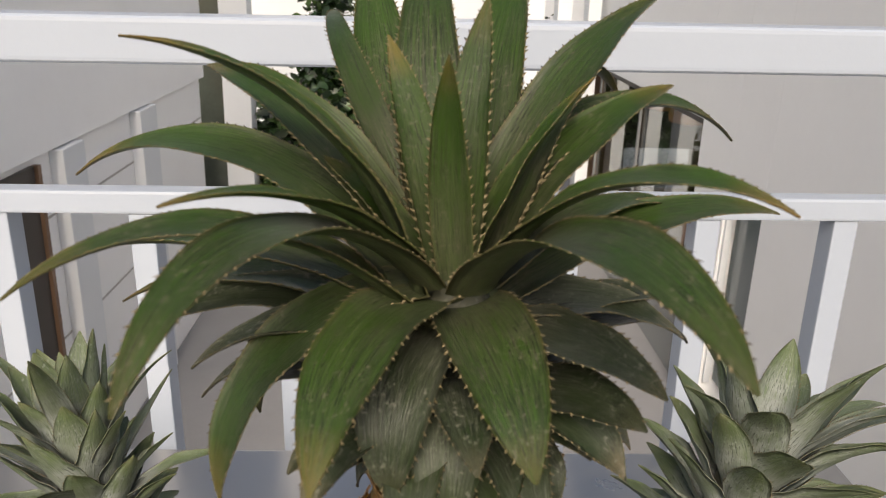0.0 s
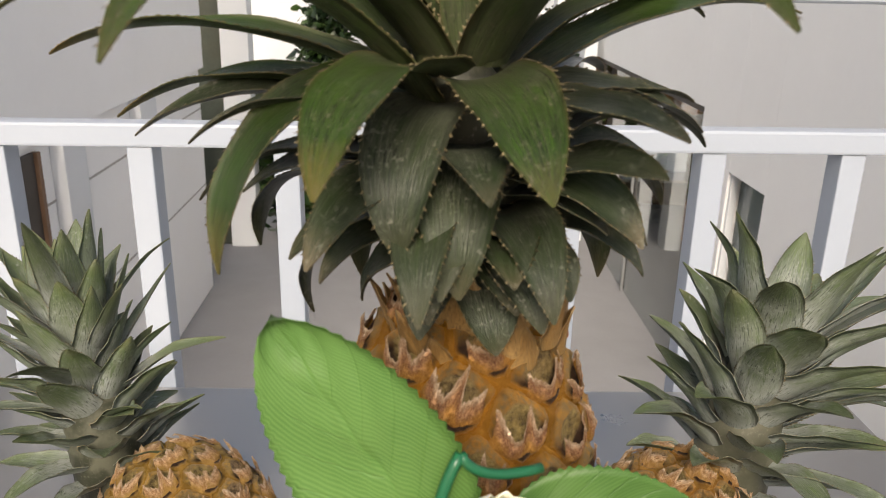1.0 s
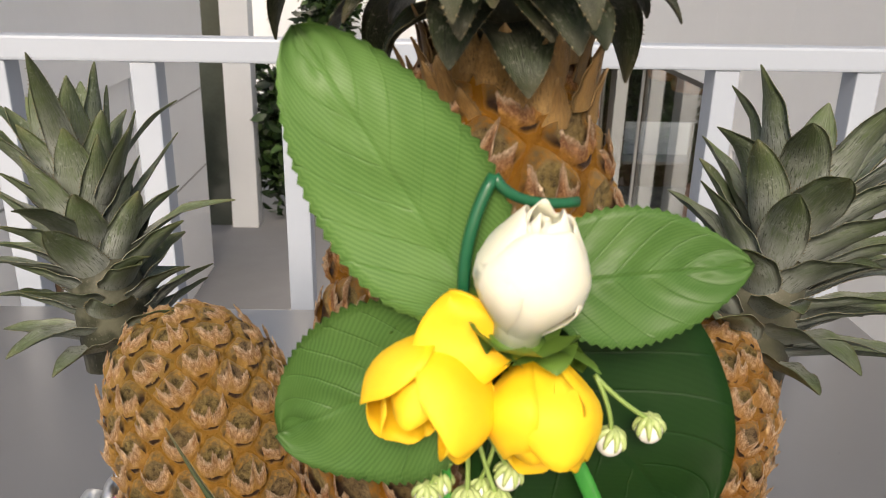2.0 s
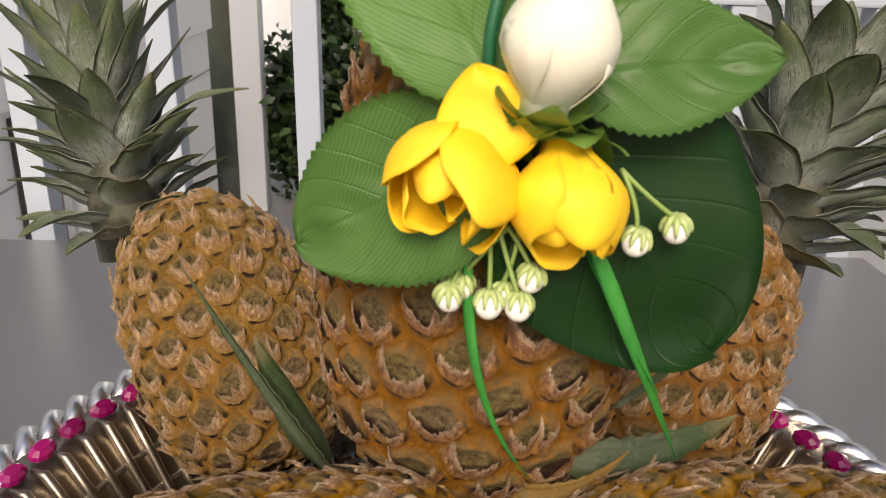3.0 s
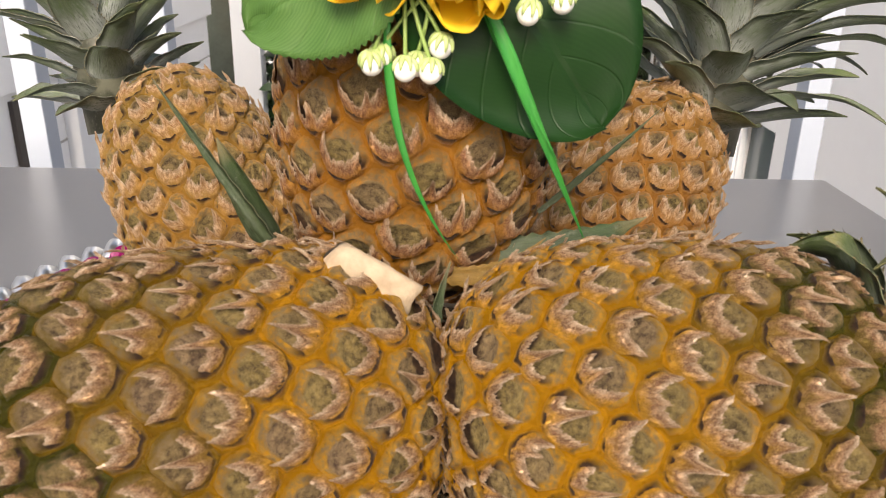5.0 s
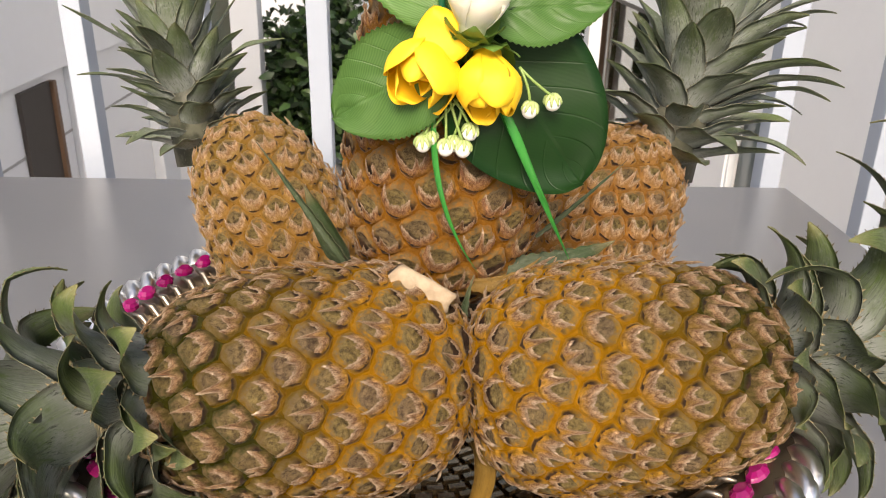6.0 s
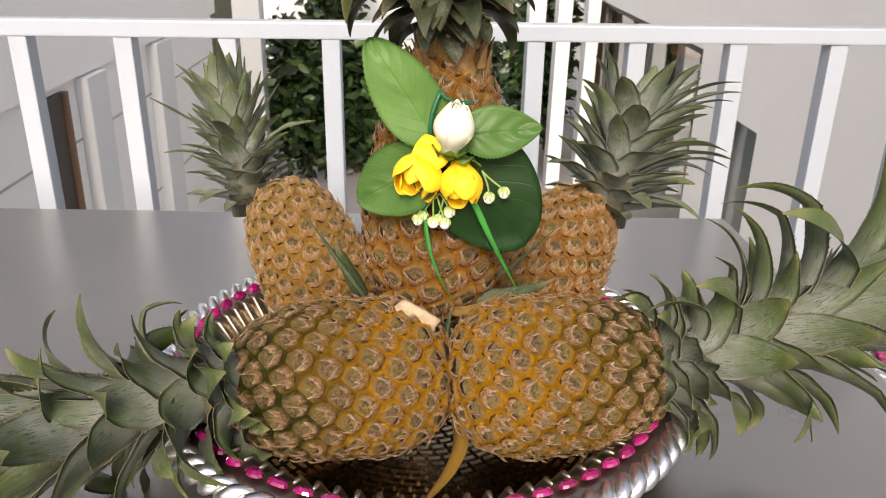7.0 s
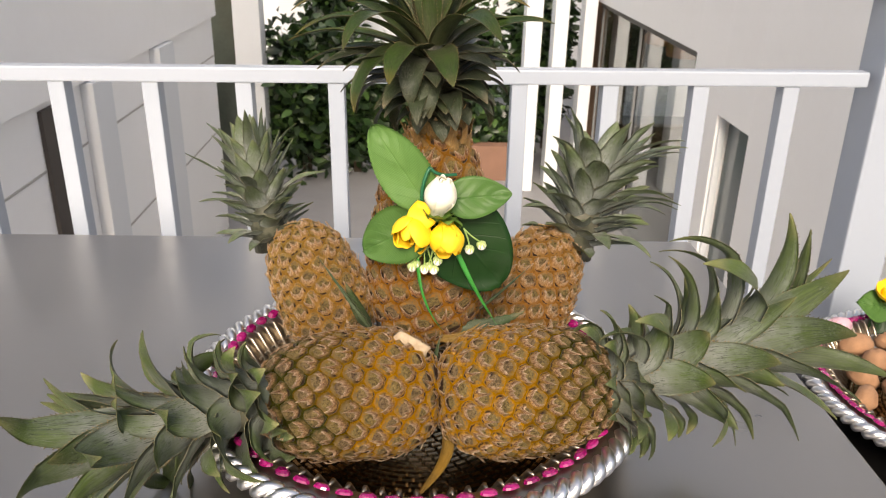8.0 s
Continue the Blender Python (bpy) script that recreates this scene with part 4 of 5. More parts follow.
crown_leaf(crown, -110, 0.046, 34, 66, 0.107, 0.0151, 2)
crown_leaf(crown, 2, 0.031, 43, 90, 0.098, 0.0153, -7)
crown_leaf(crown, -116, 0.055, 26, 22, 0.108, 0.0142, 1)
crown_leaf(crown, -114, 0.067, 50, 62, 0.122, 0.0146, -3)
crown_leaf(crown, -32, 0.081, 83, 24, 0.101, 0.0169, 4)
crown_leaf(crown, 30, 0.088, 71, 69, 0.112, 0.0155, -3)
crown_leaf(crown, -60, 0.085, 70, 40, 0.130, 0.0150, -8)
crown_leaf(crown, -128, 0.017, 9, 19, 0.110, 0.0142, -14)
crown_leaf(crown, 153, 0.084, 80, 20, 0.094, 0.0155, -1)
crown_leaf(crown, -105, 0.095, 64, 10, 0.099, 0.0161, 2)
crown_leaf(crown, 60, 0.095, 76, 20, 0.125, 0.0150, 5)
crown_leaf(crown, 20, 0.102, 78, 35, 0.125, 0.0150, -6)
CURRENT["r0"] = 0.019
fill_leaves(crown, 32, 0.0, 0.100, 40, 70, 78, 40, 0.050, 0.088, 0.0150, 0.0148, 15, 0, 0.28, 90, 30)
CURRENT["r0"] = 0.027
fill_leaves(crown, 18, -0.008, 0.016, 46, 40, 105, 85, 0.036, 0.050, 0.0125, 0.0135, 18, 0, 0.3, 90, 25)
CURRENT["r0"] = 0.015

# lying in front, crown to the east
fruit, m = build_fruit((-0.002, 0.184, 0.826), (0.164, 0.178, 0.840), 0.0585, 0.84, 0.0184, 12, "golden ripe pineapple lying on its side with raised crown", (0.86, 0.430, 0.020), GREEN_RIM, 0.75, BRACTS)
crown = build_crown(fruit, m, (0.148, 0.178, 0.838), (0.93, 0.07, 0.32), 0.12, 0.019)
crown_leaf(crown, -95, 0.100, 58, 118, 0.140, 0.0110, -11)
crown_leaf(crown, -104, 0.086, 56, 105, 0.122, 0.0110, -8)
crown_leaf(crown, -99, 0.066, 58, 96, 0.100, 0.0115, 2)
crown_leaf(crown, -122, 0.060, 60, 98, 0.098, 0.0120, -16)
crown_leaf(crown, -72, 0.048, 48, 104, 0.080, 0.0120, 5)
crown_leaf(crown, -88, 0.030, 40, 108, 0.066, 0.0130, 6)
crown_leaf(crown, -80, 0.108, 66, 88, 0.130, 0.0155, 7)
crown_leaf(crown, -87, 0.115, 72, 66, 0.128, 0.0150, -15)
crown_leaf(crown, -60, 0.112, 74, 40, 0.122, 0.0150, 10)
crown_leaf(crown, -100, 0.118, 80, 22, 0.125, 0.0140, 2)
crown_leaf(crown, -30, 0.110, 70, 52, 0.122, 0.0155, 14)
crown_leaf(crown, 10, 0.105, 66, 58, 0.122, 0.0150, -5)
crown_leaf(crown, 60, 0.105, 66, 40, 0.112, 0.0145, 5)
crown_leaf(crown, -150, 0.112, 80, 8, 0.135, 0.0140, 5)
crown_leaf(crown, 20, 0.118, 76, 34, 0.125, 0.0140, 5)
crown_leaf(crown, 35, 0.080, 62, 46, 0.105, 0.0140, 8)
crown_leaf(crown, 75, 0.060, 58, 40, 0.095, 0.0130, 3)
crown_leaf(crown, 98, 0.040, 50, 56, 0.085, 0.0130, -3)
crown_leaf(crown, 20, 0.052, 52, 70, 0.092, 0.0140, 1)
CURRENT["r0"] = 0.020
fill_leaves(crown, 34, 0.0, 0.100, 42, 70, 70, 34, 0.046, 0.080, 0.0150, 0.0150, 25, 0, 0.30, -90, 12)
CURRENT["r0"] = 0.027
fill_leaves(crown, 18, -0.006, 0.016, 48, 42, 110, 90, 0.036, 0.050, 0.0125, 0.0130, 28, 0, 0.3)
CURRENT["r0"] = 0.013

# leaning behind
CURRENT["material"], CURRENT["broad"], CURRENT["least"] = LEAF_BACK, 1.9, 0.0
CURRENT["twist"], CURRENT["kink"] = 25.0, 20.0
CURRENT["taper"], CURRENT["wave"], CURRENT["spine"] = 2.1, 0.025, 0.0011
fruit, m = build_fruit((-0.096, 0.342, 0.785), (-0.160, 0.398, 0.906), 0.0505, 0.80, 0.0192, 17, "small pale orange pineapple leaning at the back", YELLOW_RIM, (0.64, 0.43, 0.12), 0.4, SPIKY)
crown = build_crown(fruit, m, (-0.184, 0.405, 0.885), (-0.20, 0.14, 1), 0.11, 0.016)
fill_leaves(crown, 56, 0.0, 0.098, 22, 80, 15, -8, 0.042, 0.048, 0.0140, 0.0130, 31, 0, 0.4)
fill_leaves(crown, 14, 0.03, 0.095, 30, 62, 20, 10, 0.060, 0.070, 0.0085, 0.0085, 33, 40)
fruit, m = build_fruit((0.078, 0.342, 0.785), (0.138, 0.402, 0.902), 0.0505, 0.80, 0.0192, 23, "small pale orange pineapple with a bushy crown at the back", (0.80, 0.39, 0.10), (0.66, 0.40, 0.12), 0.3, SPIKY)
crown = build_crown(fruit, m, (0.158, 0.412, 0.878), (0.22, 0.12, 1), 0.105, 0.019)
CURRENT["taper"] = 2.9
CURRENT["r0"] = 0.019
fill_leaves(crown, 46, 0.0, 0.095, 22, 68, 30, 10, 0.055, 0.068, 0.0155, 0.0155, 41, 0, 0.45)
for k in range(15):
    crown_leaf(crown, 30 + 9.5 * k, 0.015 + 0.0055 * ((k * 7) % 15), 32 + 2.2 * ((k * 7) % 15), 50, 0.092, 0.0110, 10)


# ---- artificial flowers on the standing pineapple ----
def cloth_leaf(parent, base_at, tip_at, width, facing, material, seed, cup=0.10, droop=0.06, label="", serrate=0.035, blunt=0.72):
    """A cloth leaf: ovate blade with a toothed margin, folded a little along its midrib."""
    a, b = Vector(base_at), Vector(tip_at)
    d = (b - a)
    length = d.length
    d.normalize()
    n = Vector(facing)
    n = (n - d * n.dot(d)).normalized()
    side = d.cross(n)
    nu, nv = 44, 12
    verts, uvs, faces = [], [], []
    for layer in (0, 1):
        for i in range(nu + 1):
            s = i / nu
            half = 0.5 * width * (math.sin(math.pi * (0.04 + 0.96 * s) ** 0.78) ** blunt if s < 1 else 0.0)
            tooth = 1 + serrate * (1 if i % 2 else -0.6) * (s > 0.08)
            for j in range(nv + 1):
                v = 2 * j / nv - 1
                h = half * (tooth if j in (0, nv) else 1.0)
                lift = cup * width * v * v - droop * length * (s * s) + 0.025 * width * math.sin(s * 9 + seed + 2 * v)
                ribs = (0.024 if serrate else 0.004) * width * math.sin((s - 0.45 * abs(v)) * 27 + 0.8 * math.sin(seed + 5 * v))
                p = a + d * (length * s) + side * (v * h) + n * (lift + ribs * (1 - abs(v)) * 1.2 - 0.0005 * layer)
                verts.append(p)
                uvs.append((s, j / nv))
    row, off = nv + 1, (nu + 1) * (nv + 1)
    for i in range(nu):
        for j in range(nv):
            q = i * row + j
            faces += [(q, q + 1, q + row + 1, q + row), (off + q, off + q + row, off + q + row + 1, off + q + 1)]
        for j in (0, nv):
            q = i * row + j
            faces.append((q, q + row, off + q + row, off + q))
    return child("cloth_leaf", mesh_of("cloth_leaf", verts, faces, [material], True, uvs), parent, None, label)


def petal(parent, m, R, H, around, spread, flare, material, seed, base_r=0.12, tip_in=0.0):
    """One petal of a cup about local z: around and spread in degrees; flare opens its rim; tip_in closes it."""
    rng = random.Random(seed)
    nu, nv = 12, 10
    R, H, tip_in = R * rng.uniform(0.94, 1.05), H * rng.uniform(0.88, 1.06), tip_in * rng.uniform(0.75, 1.1)
    around, point = around + rng.uniform(-12, 12), rng.uniform(0.08, 0.24)
    verts, uvs, faces = [], [], []
    for layer in (0, 1):
        for i in range(nv + 1):
            v = i / nv
            r = R * (base_r + (1 - base_r) * math.sin(min(1.0, v * 1.25) * math.pi / 2)) * (1 - tip_in * max(0, v - 0.45) ** 1.3 * 1.9) + flare * R * v ** 3
            for j in range(nu + 1):
                u = 2 * j / nu - 1
                wide = spread * (0.45 + 0.55 * math.sin(min(1.0, 0.25 + v * 0.95) * math.pi / 2)) * (1.0 - 0.25 * v ** 4)
                ang = radians(around + u * wide)
                z = H * v * (1 - point * u * u * v) + 0.020 * H * math.sin(5 * u + seed)
                rr = r * (1 + 0.10 * flare * u * u * v) - 0.00035 * layer + R * 0.025 * math.sin(4 * u + seed * 1.7) * v
                verts.append(m @ Vector((rr * math.cos(ang), rr * math.sin(ang), z)))
                uvs.append((j / nu, v))
    row, off = nu + 1, (nv + 1) * (nu + 1)
    for i in range(nv):
        for j in range(nu):
            q = i * row + j
            faces += [(q, q + 1, q + row + 1, q + row), (off + q, off + q + row, off + q + row + 1, off + q + 1)]
        for j in (0, nu):
            q = i * row + j
            faces.append((q, q + row, off + q + row, off + q))
    q = nv * row
    for j in range(nu):
        faces.append((q + j, q + j + 1, off + q + j + 1, off + q + j))
    return child("petal", mesh_of("petal", verts, faces, [material], True, uvs), parent)


def sepals(parent, m, R, H, count, seed):
    rng = random.Random(seed)
    pieces = []
    for k in range(count):
        a0 = 2 * math.pi * k / count + rng.uniform(-0.2, 0.2)
        v, f = [], []
        for i in range(6):
            s = i / 5
            half = R * 0.62 * (1 - s) ** 0.8 + 0.0003
            r = R * (0.25 + 0.9 * math.sin(s * 1.4))
            c = Vector((math.cos(a0), math.sin(a0), 0))
            t = Vector((-math.sin(a0), math.cos(a0), 0))
            for sgn in (-1, 0, 1):
                v.append(m @ (c * (r * (1.0 if sgn == 0 else 0.95)) + t * half * sgn + Vector((0, 0, H * s - 0.001))))
        for i in range(5):
            for j in range(2):
                q = i * 3 + j
                f += [(q, q + 1, q + 4, q + 3)]
        pieces.append((v, f))
    cup = tube([m @ Vector((0, 0, -0.004)), m @ Vector((0, 0, -0.001)), m @ Vector((0, 0, 0.002))], [R * 0.18, R * 0.42, R * 0.55], 10)
    pieces.append(cup)
    return child("calyx", mesh_of("calyx", *joined(pieces), [SEPAL]), parent, None, "green toothed sepals")


def flower(parent, name, at, axis, R, H, layers, material, seed, label, sepal_h=0.008):
    m = axis_pose(at, axis)
    core = lathe(name, [(0.0, 0.0), (R * 0.35, 0.0005), (R * 0.42, H * 0.4), (R * 0.25, H * 0.62), (0.0, H * 0.7)], [material], 16)
    f = child(name, core, parent, m, label)
    one = Matrix.Identity(4)
    k = 0
    for count, r, h, spread, flare, tip_in, start in layers:
        for i in range(count):
            petal(f, one, R * r, H * h, start + 360 * i / count, spread, flare, material, seed + k, 0.12, tip_in)
            k += 1
    sepals(f, one, R * 0.8, sepal_h, 6, seed)
    return f


def bead_bud(parent, at, root, seed):
    """A pearl in a ribbed green cap on a thin stalk."""
    at, root = Vector(at), Vector(root)
    mid = (at + root) / 2 + Vector((0.002 * math.sin(seed * 3), -0.003, 0.002))
    pts = bezier(root, mid, at + Vector((0, 0, 0.003)), 10)
    s = child("bud_stalk", mesh_of("bud_stalk", *tube(pts, 0.0007, 6), [PEDICEL]), parent, None, "thin pale green stalk with a pearl")
    lean = pose(0, 0, 0, random.uniform(-14, 14), random.uniform(-14, 14), random.uniform(0, 90))
    m = Matrix.Translation(at) @ lean
    R = 0.0037
    prof = [(R * math.sin(math.pi * k / 10), -R * math.cos(math.pi * k / 10)) for k in range(11)]
    child("pearl", lathe("pearl", prof, [PEARL], 20), s, m)
    pieces = []
    for k in range(8):
        a = math.pi * k / 4
        pts = []
        for i in range(7):
            t = radians(90 - 16 * i)
            pts.append(Vector((math.cos(t) * math.cos(a) * (R + 0.0003), math.cos(t) * math.sin(a) * (R + 0.0003), math.sin(t) * (R + 0.0003))))
        pieces.append(tube([m @ p for p in pts], [0.0006, 0.0010, 0.0011, 0.0010, 0.0008, 0.0006, 0.0003], 6))
    pieces.append(tube([m @ Vector((0, 0, R * 0.8)), m @ Vector((0, 0, R * 1.25))], [0.0016, 0.0008], 8))
    child("bud_cap", mesh_of("bud_cap", *joined(pieces), [PEARL_CAP]), s)


def blade(name, parent, a, b, c, width, material, facing=(0, -1, 0), fold=0.25, label="", teeth=False, point=1.6):
    """A long narrow strip from a over b to c, folded along its middle."""
    pts = bezier(a, b, c, 20)
    n0 = Vector(facing)
    verts, uvs, faces = [], [], []
    cols = 4
    for layer in (0, 1):
        for i, p in enumerate(pts):
            s = i / 20
            d = (pts[min(i + 1, 20)] - pts[max(i - 1, 0)]).normalized()
            side = d.cross(n0).normalized()
            n = side.cross(d)
            w = width * (0.55 + 0.45 * min(1, s * 4)) * max(0.03, 1 - s ** point)
            for j in range(cols + 1):
                v = 2 * j / cols - 1
                verts.append(p + side * (v * w / 2 * (1 + (0.12 * ((i % 2) * 2 - 1) if teeth and abs(v) == 1 else 0))) + n * (abs(v) * w * fold - 0.0006 * layer))
                uvs.append((s, j / cols))
    row, off = cols + 1, 21 * (cols + 1)
    for i in range(20):
        for j in range(cols):
            q = i * row + j
            faces += [(q, q + 1, q + row + 1, q + row), (off + q, off + q + row, off + q + row + 1, off + q + 1)]
        for j in (0, cols):
            q = i * row + j
            faces.append((q, q + row, off + q + row, off + q))
    return child(name, mesh_of(name, verts, faces, [material], True, uvs), parent, None, label)


def build_bouquet():
    bq = thing("flower_spray", "artificial yellow and white flowers with cloth leaves tied to the pineapple", "artificial flowers")
    cloth_leaf(bq, (-0.013, 0.201, 1.003), (-0.058, 0.205, 1.069), 0.044, (-0.15, -1, 0.30), CLOTH_LIGHT, 2, 0.08, 0.05, "light green cloth leaf", 0.035, 0.58)
    cloth_leaf(bq, (0.003, 0.203, 1.006), (0.060, 0.205, 1.012), 0.036, (0.05, -1, 0.45), CLOTH_MID, 5, 0.07, 0.05, "green cloth leaf with a frayed tip")
    cloth_leaf(bq, (-0.016, 0.197, 0.987), (-0.067, 0.212, 0.955), 0.050, (-0.2, -1, 0.25), CLOTH_MID, 7, 0.06, 0.04, "green cloth leaf", 0.035, 0.55)
    cloth_leaf(bq, (-0.001, 0.206, 0.996), (0.054, 0.207, 0.926), 0.076, (0.10, -1, 0.10), CLOTH_DARK, 9, 0.05, 0.02, "dark green smooth cloth leaf", 0.0, 0.5)
    stems = [tube(bezier((-0.010, 0.199, 1.036), (-0.022, 0.192, 1.015), (-0.012, 0.199, 0.985), 14), 0.0016, 8),
             tube(bezier((-0.010, 0.199, 1.036), (-0.006, 0.197, 1.028), (0.012, 0.205, 1.028), 10), 0.0014, 8),
             tube(bezier((0.002, 0.198, 1.000), (0.008, 0.196, 0.985), (0.016, 0.199, 0.960), 10), 0.0012, 8),
             tube(bezier((-0.014, 0.199, 1.000), (-0.002, 0.196, 0.990), (0.006, 0.197, 0.985), 10), 0.0016, 8)]
    for piece in stems:
        child("stem", mesh_of("stem", *piece, [STEM]), bq, None, "dark green plastic stem")
    flower(bq, "rosebud", (-0.004, 0.189, 0.997), (0.14, -0.16, 1), 0.0168, 0.0365,
           [(2, 0.55, 0.95, 150, 0.0, 0.95, 40), (3, 0.82, 1.0, 104, 0.0, 0.84, 60), (3, 1.0, 0.95, 96, 0.0, 0.70, 140)], CREAM, 11, "closed creamy white rosebud", 0.010)
    flower(bq, "yellow_flower", (-0.017, 0.204, 0.993), (-0.34, -0.66, -0.62), 0.0185, 0.033,
           [(3, 0.50, 0.86, 66, 0.0, 0.60, 0), (3, 0.80, 0.97, 62, 0.0, 0.42, 30), (4, 1.0, 0.98, 58, 0.04, 0.26, 75)], YELLOW, 31, "open bright yellow cloth flower")
    flower(bq, "yellow_flower", (0.004, 0.198, 0.991), (0.02, -0.45, -0.85), 0.0180, 0.032,
           [(3, 0.55, 0.9, 80, 0.0, 0.75, 15), (3, 0.84, 1.0, 80, 0.0, 0.60, 40), (4, 1.0, 0.94, 74, 0.0, 0.48, -20)], YELLOW, 51, "half-closed bright yellow cloth flower")
    lone = cloth_leaf(bq, (-0.013, 0.186, 0.986), (-0.020, 0.184, 1.009), 0.027, (-0.15, -1, 0.55), YELLOW, 6, -0.10, 0.16, "upturned yellow cloth petal", 0.0)
    lone.name = "petal"
    for k, (x, y, z) in enumerate(((-0.024, 0.194, 0.9475), (-0.0135, 0.193, 0.9460), (-0.0055, 0.193, 0.9455), (-0.0025, 0.195, 0.9530), (-0.021, 0.197, 0.9495), (-0.010, 0.197, 0.9470))):
        bead_bud(bq, (x, y, z), (-0.016 + 0.002 * k, 0.197, 0.968), k)
    for k, (x, y, z) in enumerate(((0.0245, 0.196, 0.9635), (0.035, 0.197, 0.967))):
        bead_bud(bq, (x, y, z), (0.019, 0.198, 0.983), k + 9)
    blade("grass_blade", bq, (-0.019, 0.198, 0.966), (-0.022, 0.186, 0.920), (0.006, 0.216, 0.873), 0.0034, BLADE, (0.3, -1, 0), 0.2, "narrow glossy green plastic blade")
    blade("grass_blade", bq, (0.011, 0.200, 0.968), (0.026, 0.186, 0.935), (0.055, 0.222, 0.877), 0.0052, BLADE, (0.3, -1, 0), 0.22, "glossy green plastic blade")
    blade("grass_blade", bq, (0.010, 0.201, 0.968), (0.020, 0.193, 0.948), (0.038, 0.201, 0.915), 0.0045, BLADE, (-0.3, -1, 0), 0.22, "glossy green plastic blade")


build_bouquet()


# ---- loose leaves and trimmings ----
def loose(name, label, pieces):
    t = thing(name, label, "leaf", Matrix.Identity(4), group="loose leaves on the tray")
    for args in pieces:
        blade(*([args[0], t] + list(args[1:])))


loose("loose_leaf", "grey-green pointed leaf wedged beside the standing pineapple", [("leaf_blade", (-0.060, 0.226, 0.868), (-0.074, 0.218, 0.895), (-0.112, 0.250, 0.932), 0.0070, OLD_LEAF, (-0.6, -1, 0.3), 0.3, "", True)])
loose("loose_leaf", "broad green leaf end wedged between two pineapples", [("leaf_blade", (-0.064, 0.236, 0.866), (-0.074, 0.232, 0.886), (-0.086, 0.238, 0.912), 0.0135, OLD_LEAF, (-0.3, -1, 0.2), 0.12, "", False, 3.5)])
loose("loose_leaf", "long dark green leaf lying behind the front pineapple", [("leaf_blade", (0.016, 0.238, 0.866), (0.045, 0.228, 0.868), (0.084, 0.246, 0.880), 0.014, OLD_LEAF, (0, -1, 0.8), 0.2, "", True, 3.0)])
loose("loose_leaf", "thin grey leaf leaning against the back pineapple", [("leaf_blade", (0.040, 0.250, 0.880), (0.060, 0.245, 0.900), (0.090, 0.262, 0.922), 0.0034, OLD_LEAF, (0, -1, 0.3), 0.2, "", True)])
loose("loose_leaf", "curled reddish dry leaf under the standing pineapple", [("leaf_blade", (0.000, 0.226, 0.862), (0.018, 0.215, 0.862), (0.040, 0.226, 0.878), 0.009, BROWN_LEAF, (0, -1, 0.5), 0.3, "", True)])
loose("loose_leaf", "dark green leaf standing between the front pineapples", [("leaf_blade", (-0.004, 0.196, 0.822), (-0.008, 0.196, 0.848), (0.003, 0.206, 0.876), 0.010, OLD_LEAF, (0.4, -1, 0), 0.35, "", True)])
loose("loose_leaf", "yellowed leaf lying on the woven tray floor", [("leaf_blade", (0.006, 0.190, 0.785), (0.022, 0.165, 0.772), (-0.026, 0.112, 0.762), 0.012, BROWN_LEAF, (0.2, -0.5, 1), 0.3, "", False, 2.5)])
loose("loose_leaf", "dark leaf hanging into the tray below the fruit", [("leaf_blade", (0.000, 0.190, 0.806), (-0.018, 0.165, 0.792), (-0.034, 0.172, 0.766), 0.014, OLD_LEAF, (-0.1, -0.8, 0.8), 0.3, "", True, 2.2)])


def build_stalk():
    """A pale cut piece of stalk with ragged ends."""
    rng = random.Random(4)
    pts = bezier((-0.0385, 0.186, 0.886), (-0.027, 0.179, 0.882), (-0.012, 0.179, 0.870), 10)
    verts, faces, sides = [], [], 12
    for i, p in enumerate(pts):
        for k in range(sides):
            a = 2 * math.pi * k / sides
            w = 1 + rng.uniform(-0.06, 0.06)
            end = rng.uniform(-0.0012, 0.0012) if i in (0, 10) else 0
            verts.append(p + Vector((end + 0.0022 * math.sin(a) * w, -0.0024 * math.cos(a) * w, (0.0044 + 0.0036 * i / 10) * math.sin(a) * w)) + Vector((0.003 * math.sin(a), 0, 0)))
    for i in range(10):
        for k in range(sides):
            k2 = (k + 1) % sides
            faces.append((i * sides + k, i * sides + k2, (i + 1) * sides + k2, (i + 1) * sides + k))
    faces += [tuple(range(sides))[::-1], tuple(range(10 * sides, 11 * sides))]
    ob = child("cut_stalk", mesh_of("cut_stalk", verts, faces, [PITH]))
    tagged(ob, "pale cut piece of pineapple stalk on the fruit", "stalk")


build_stalk()


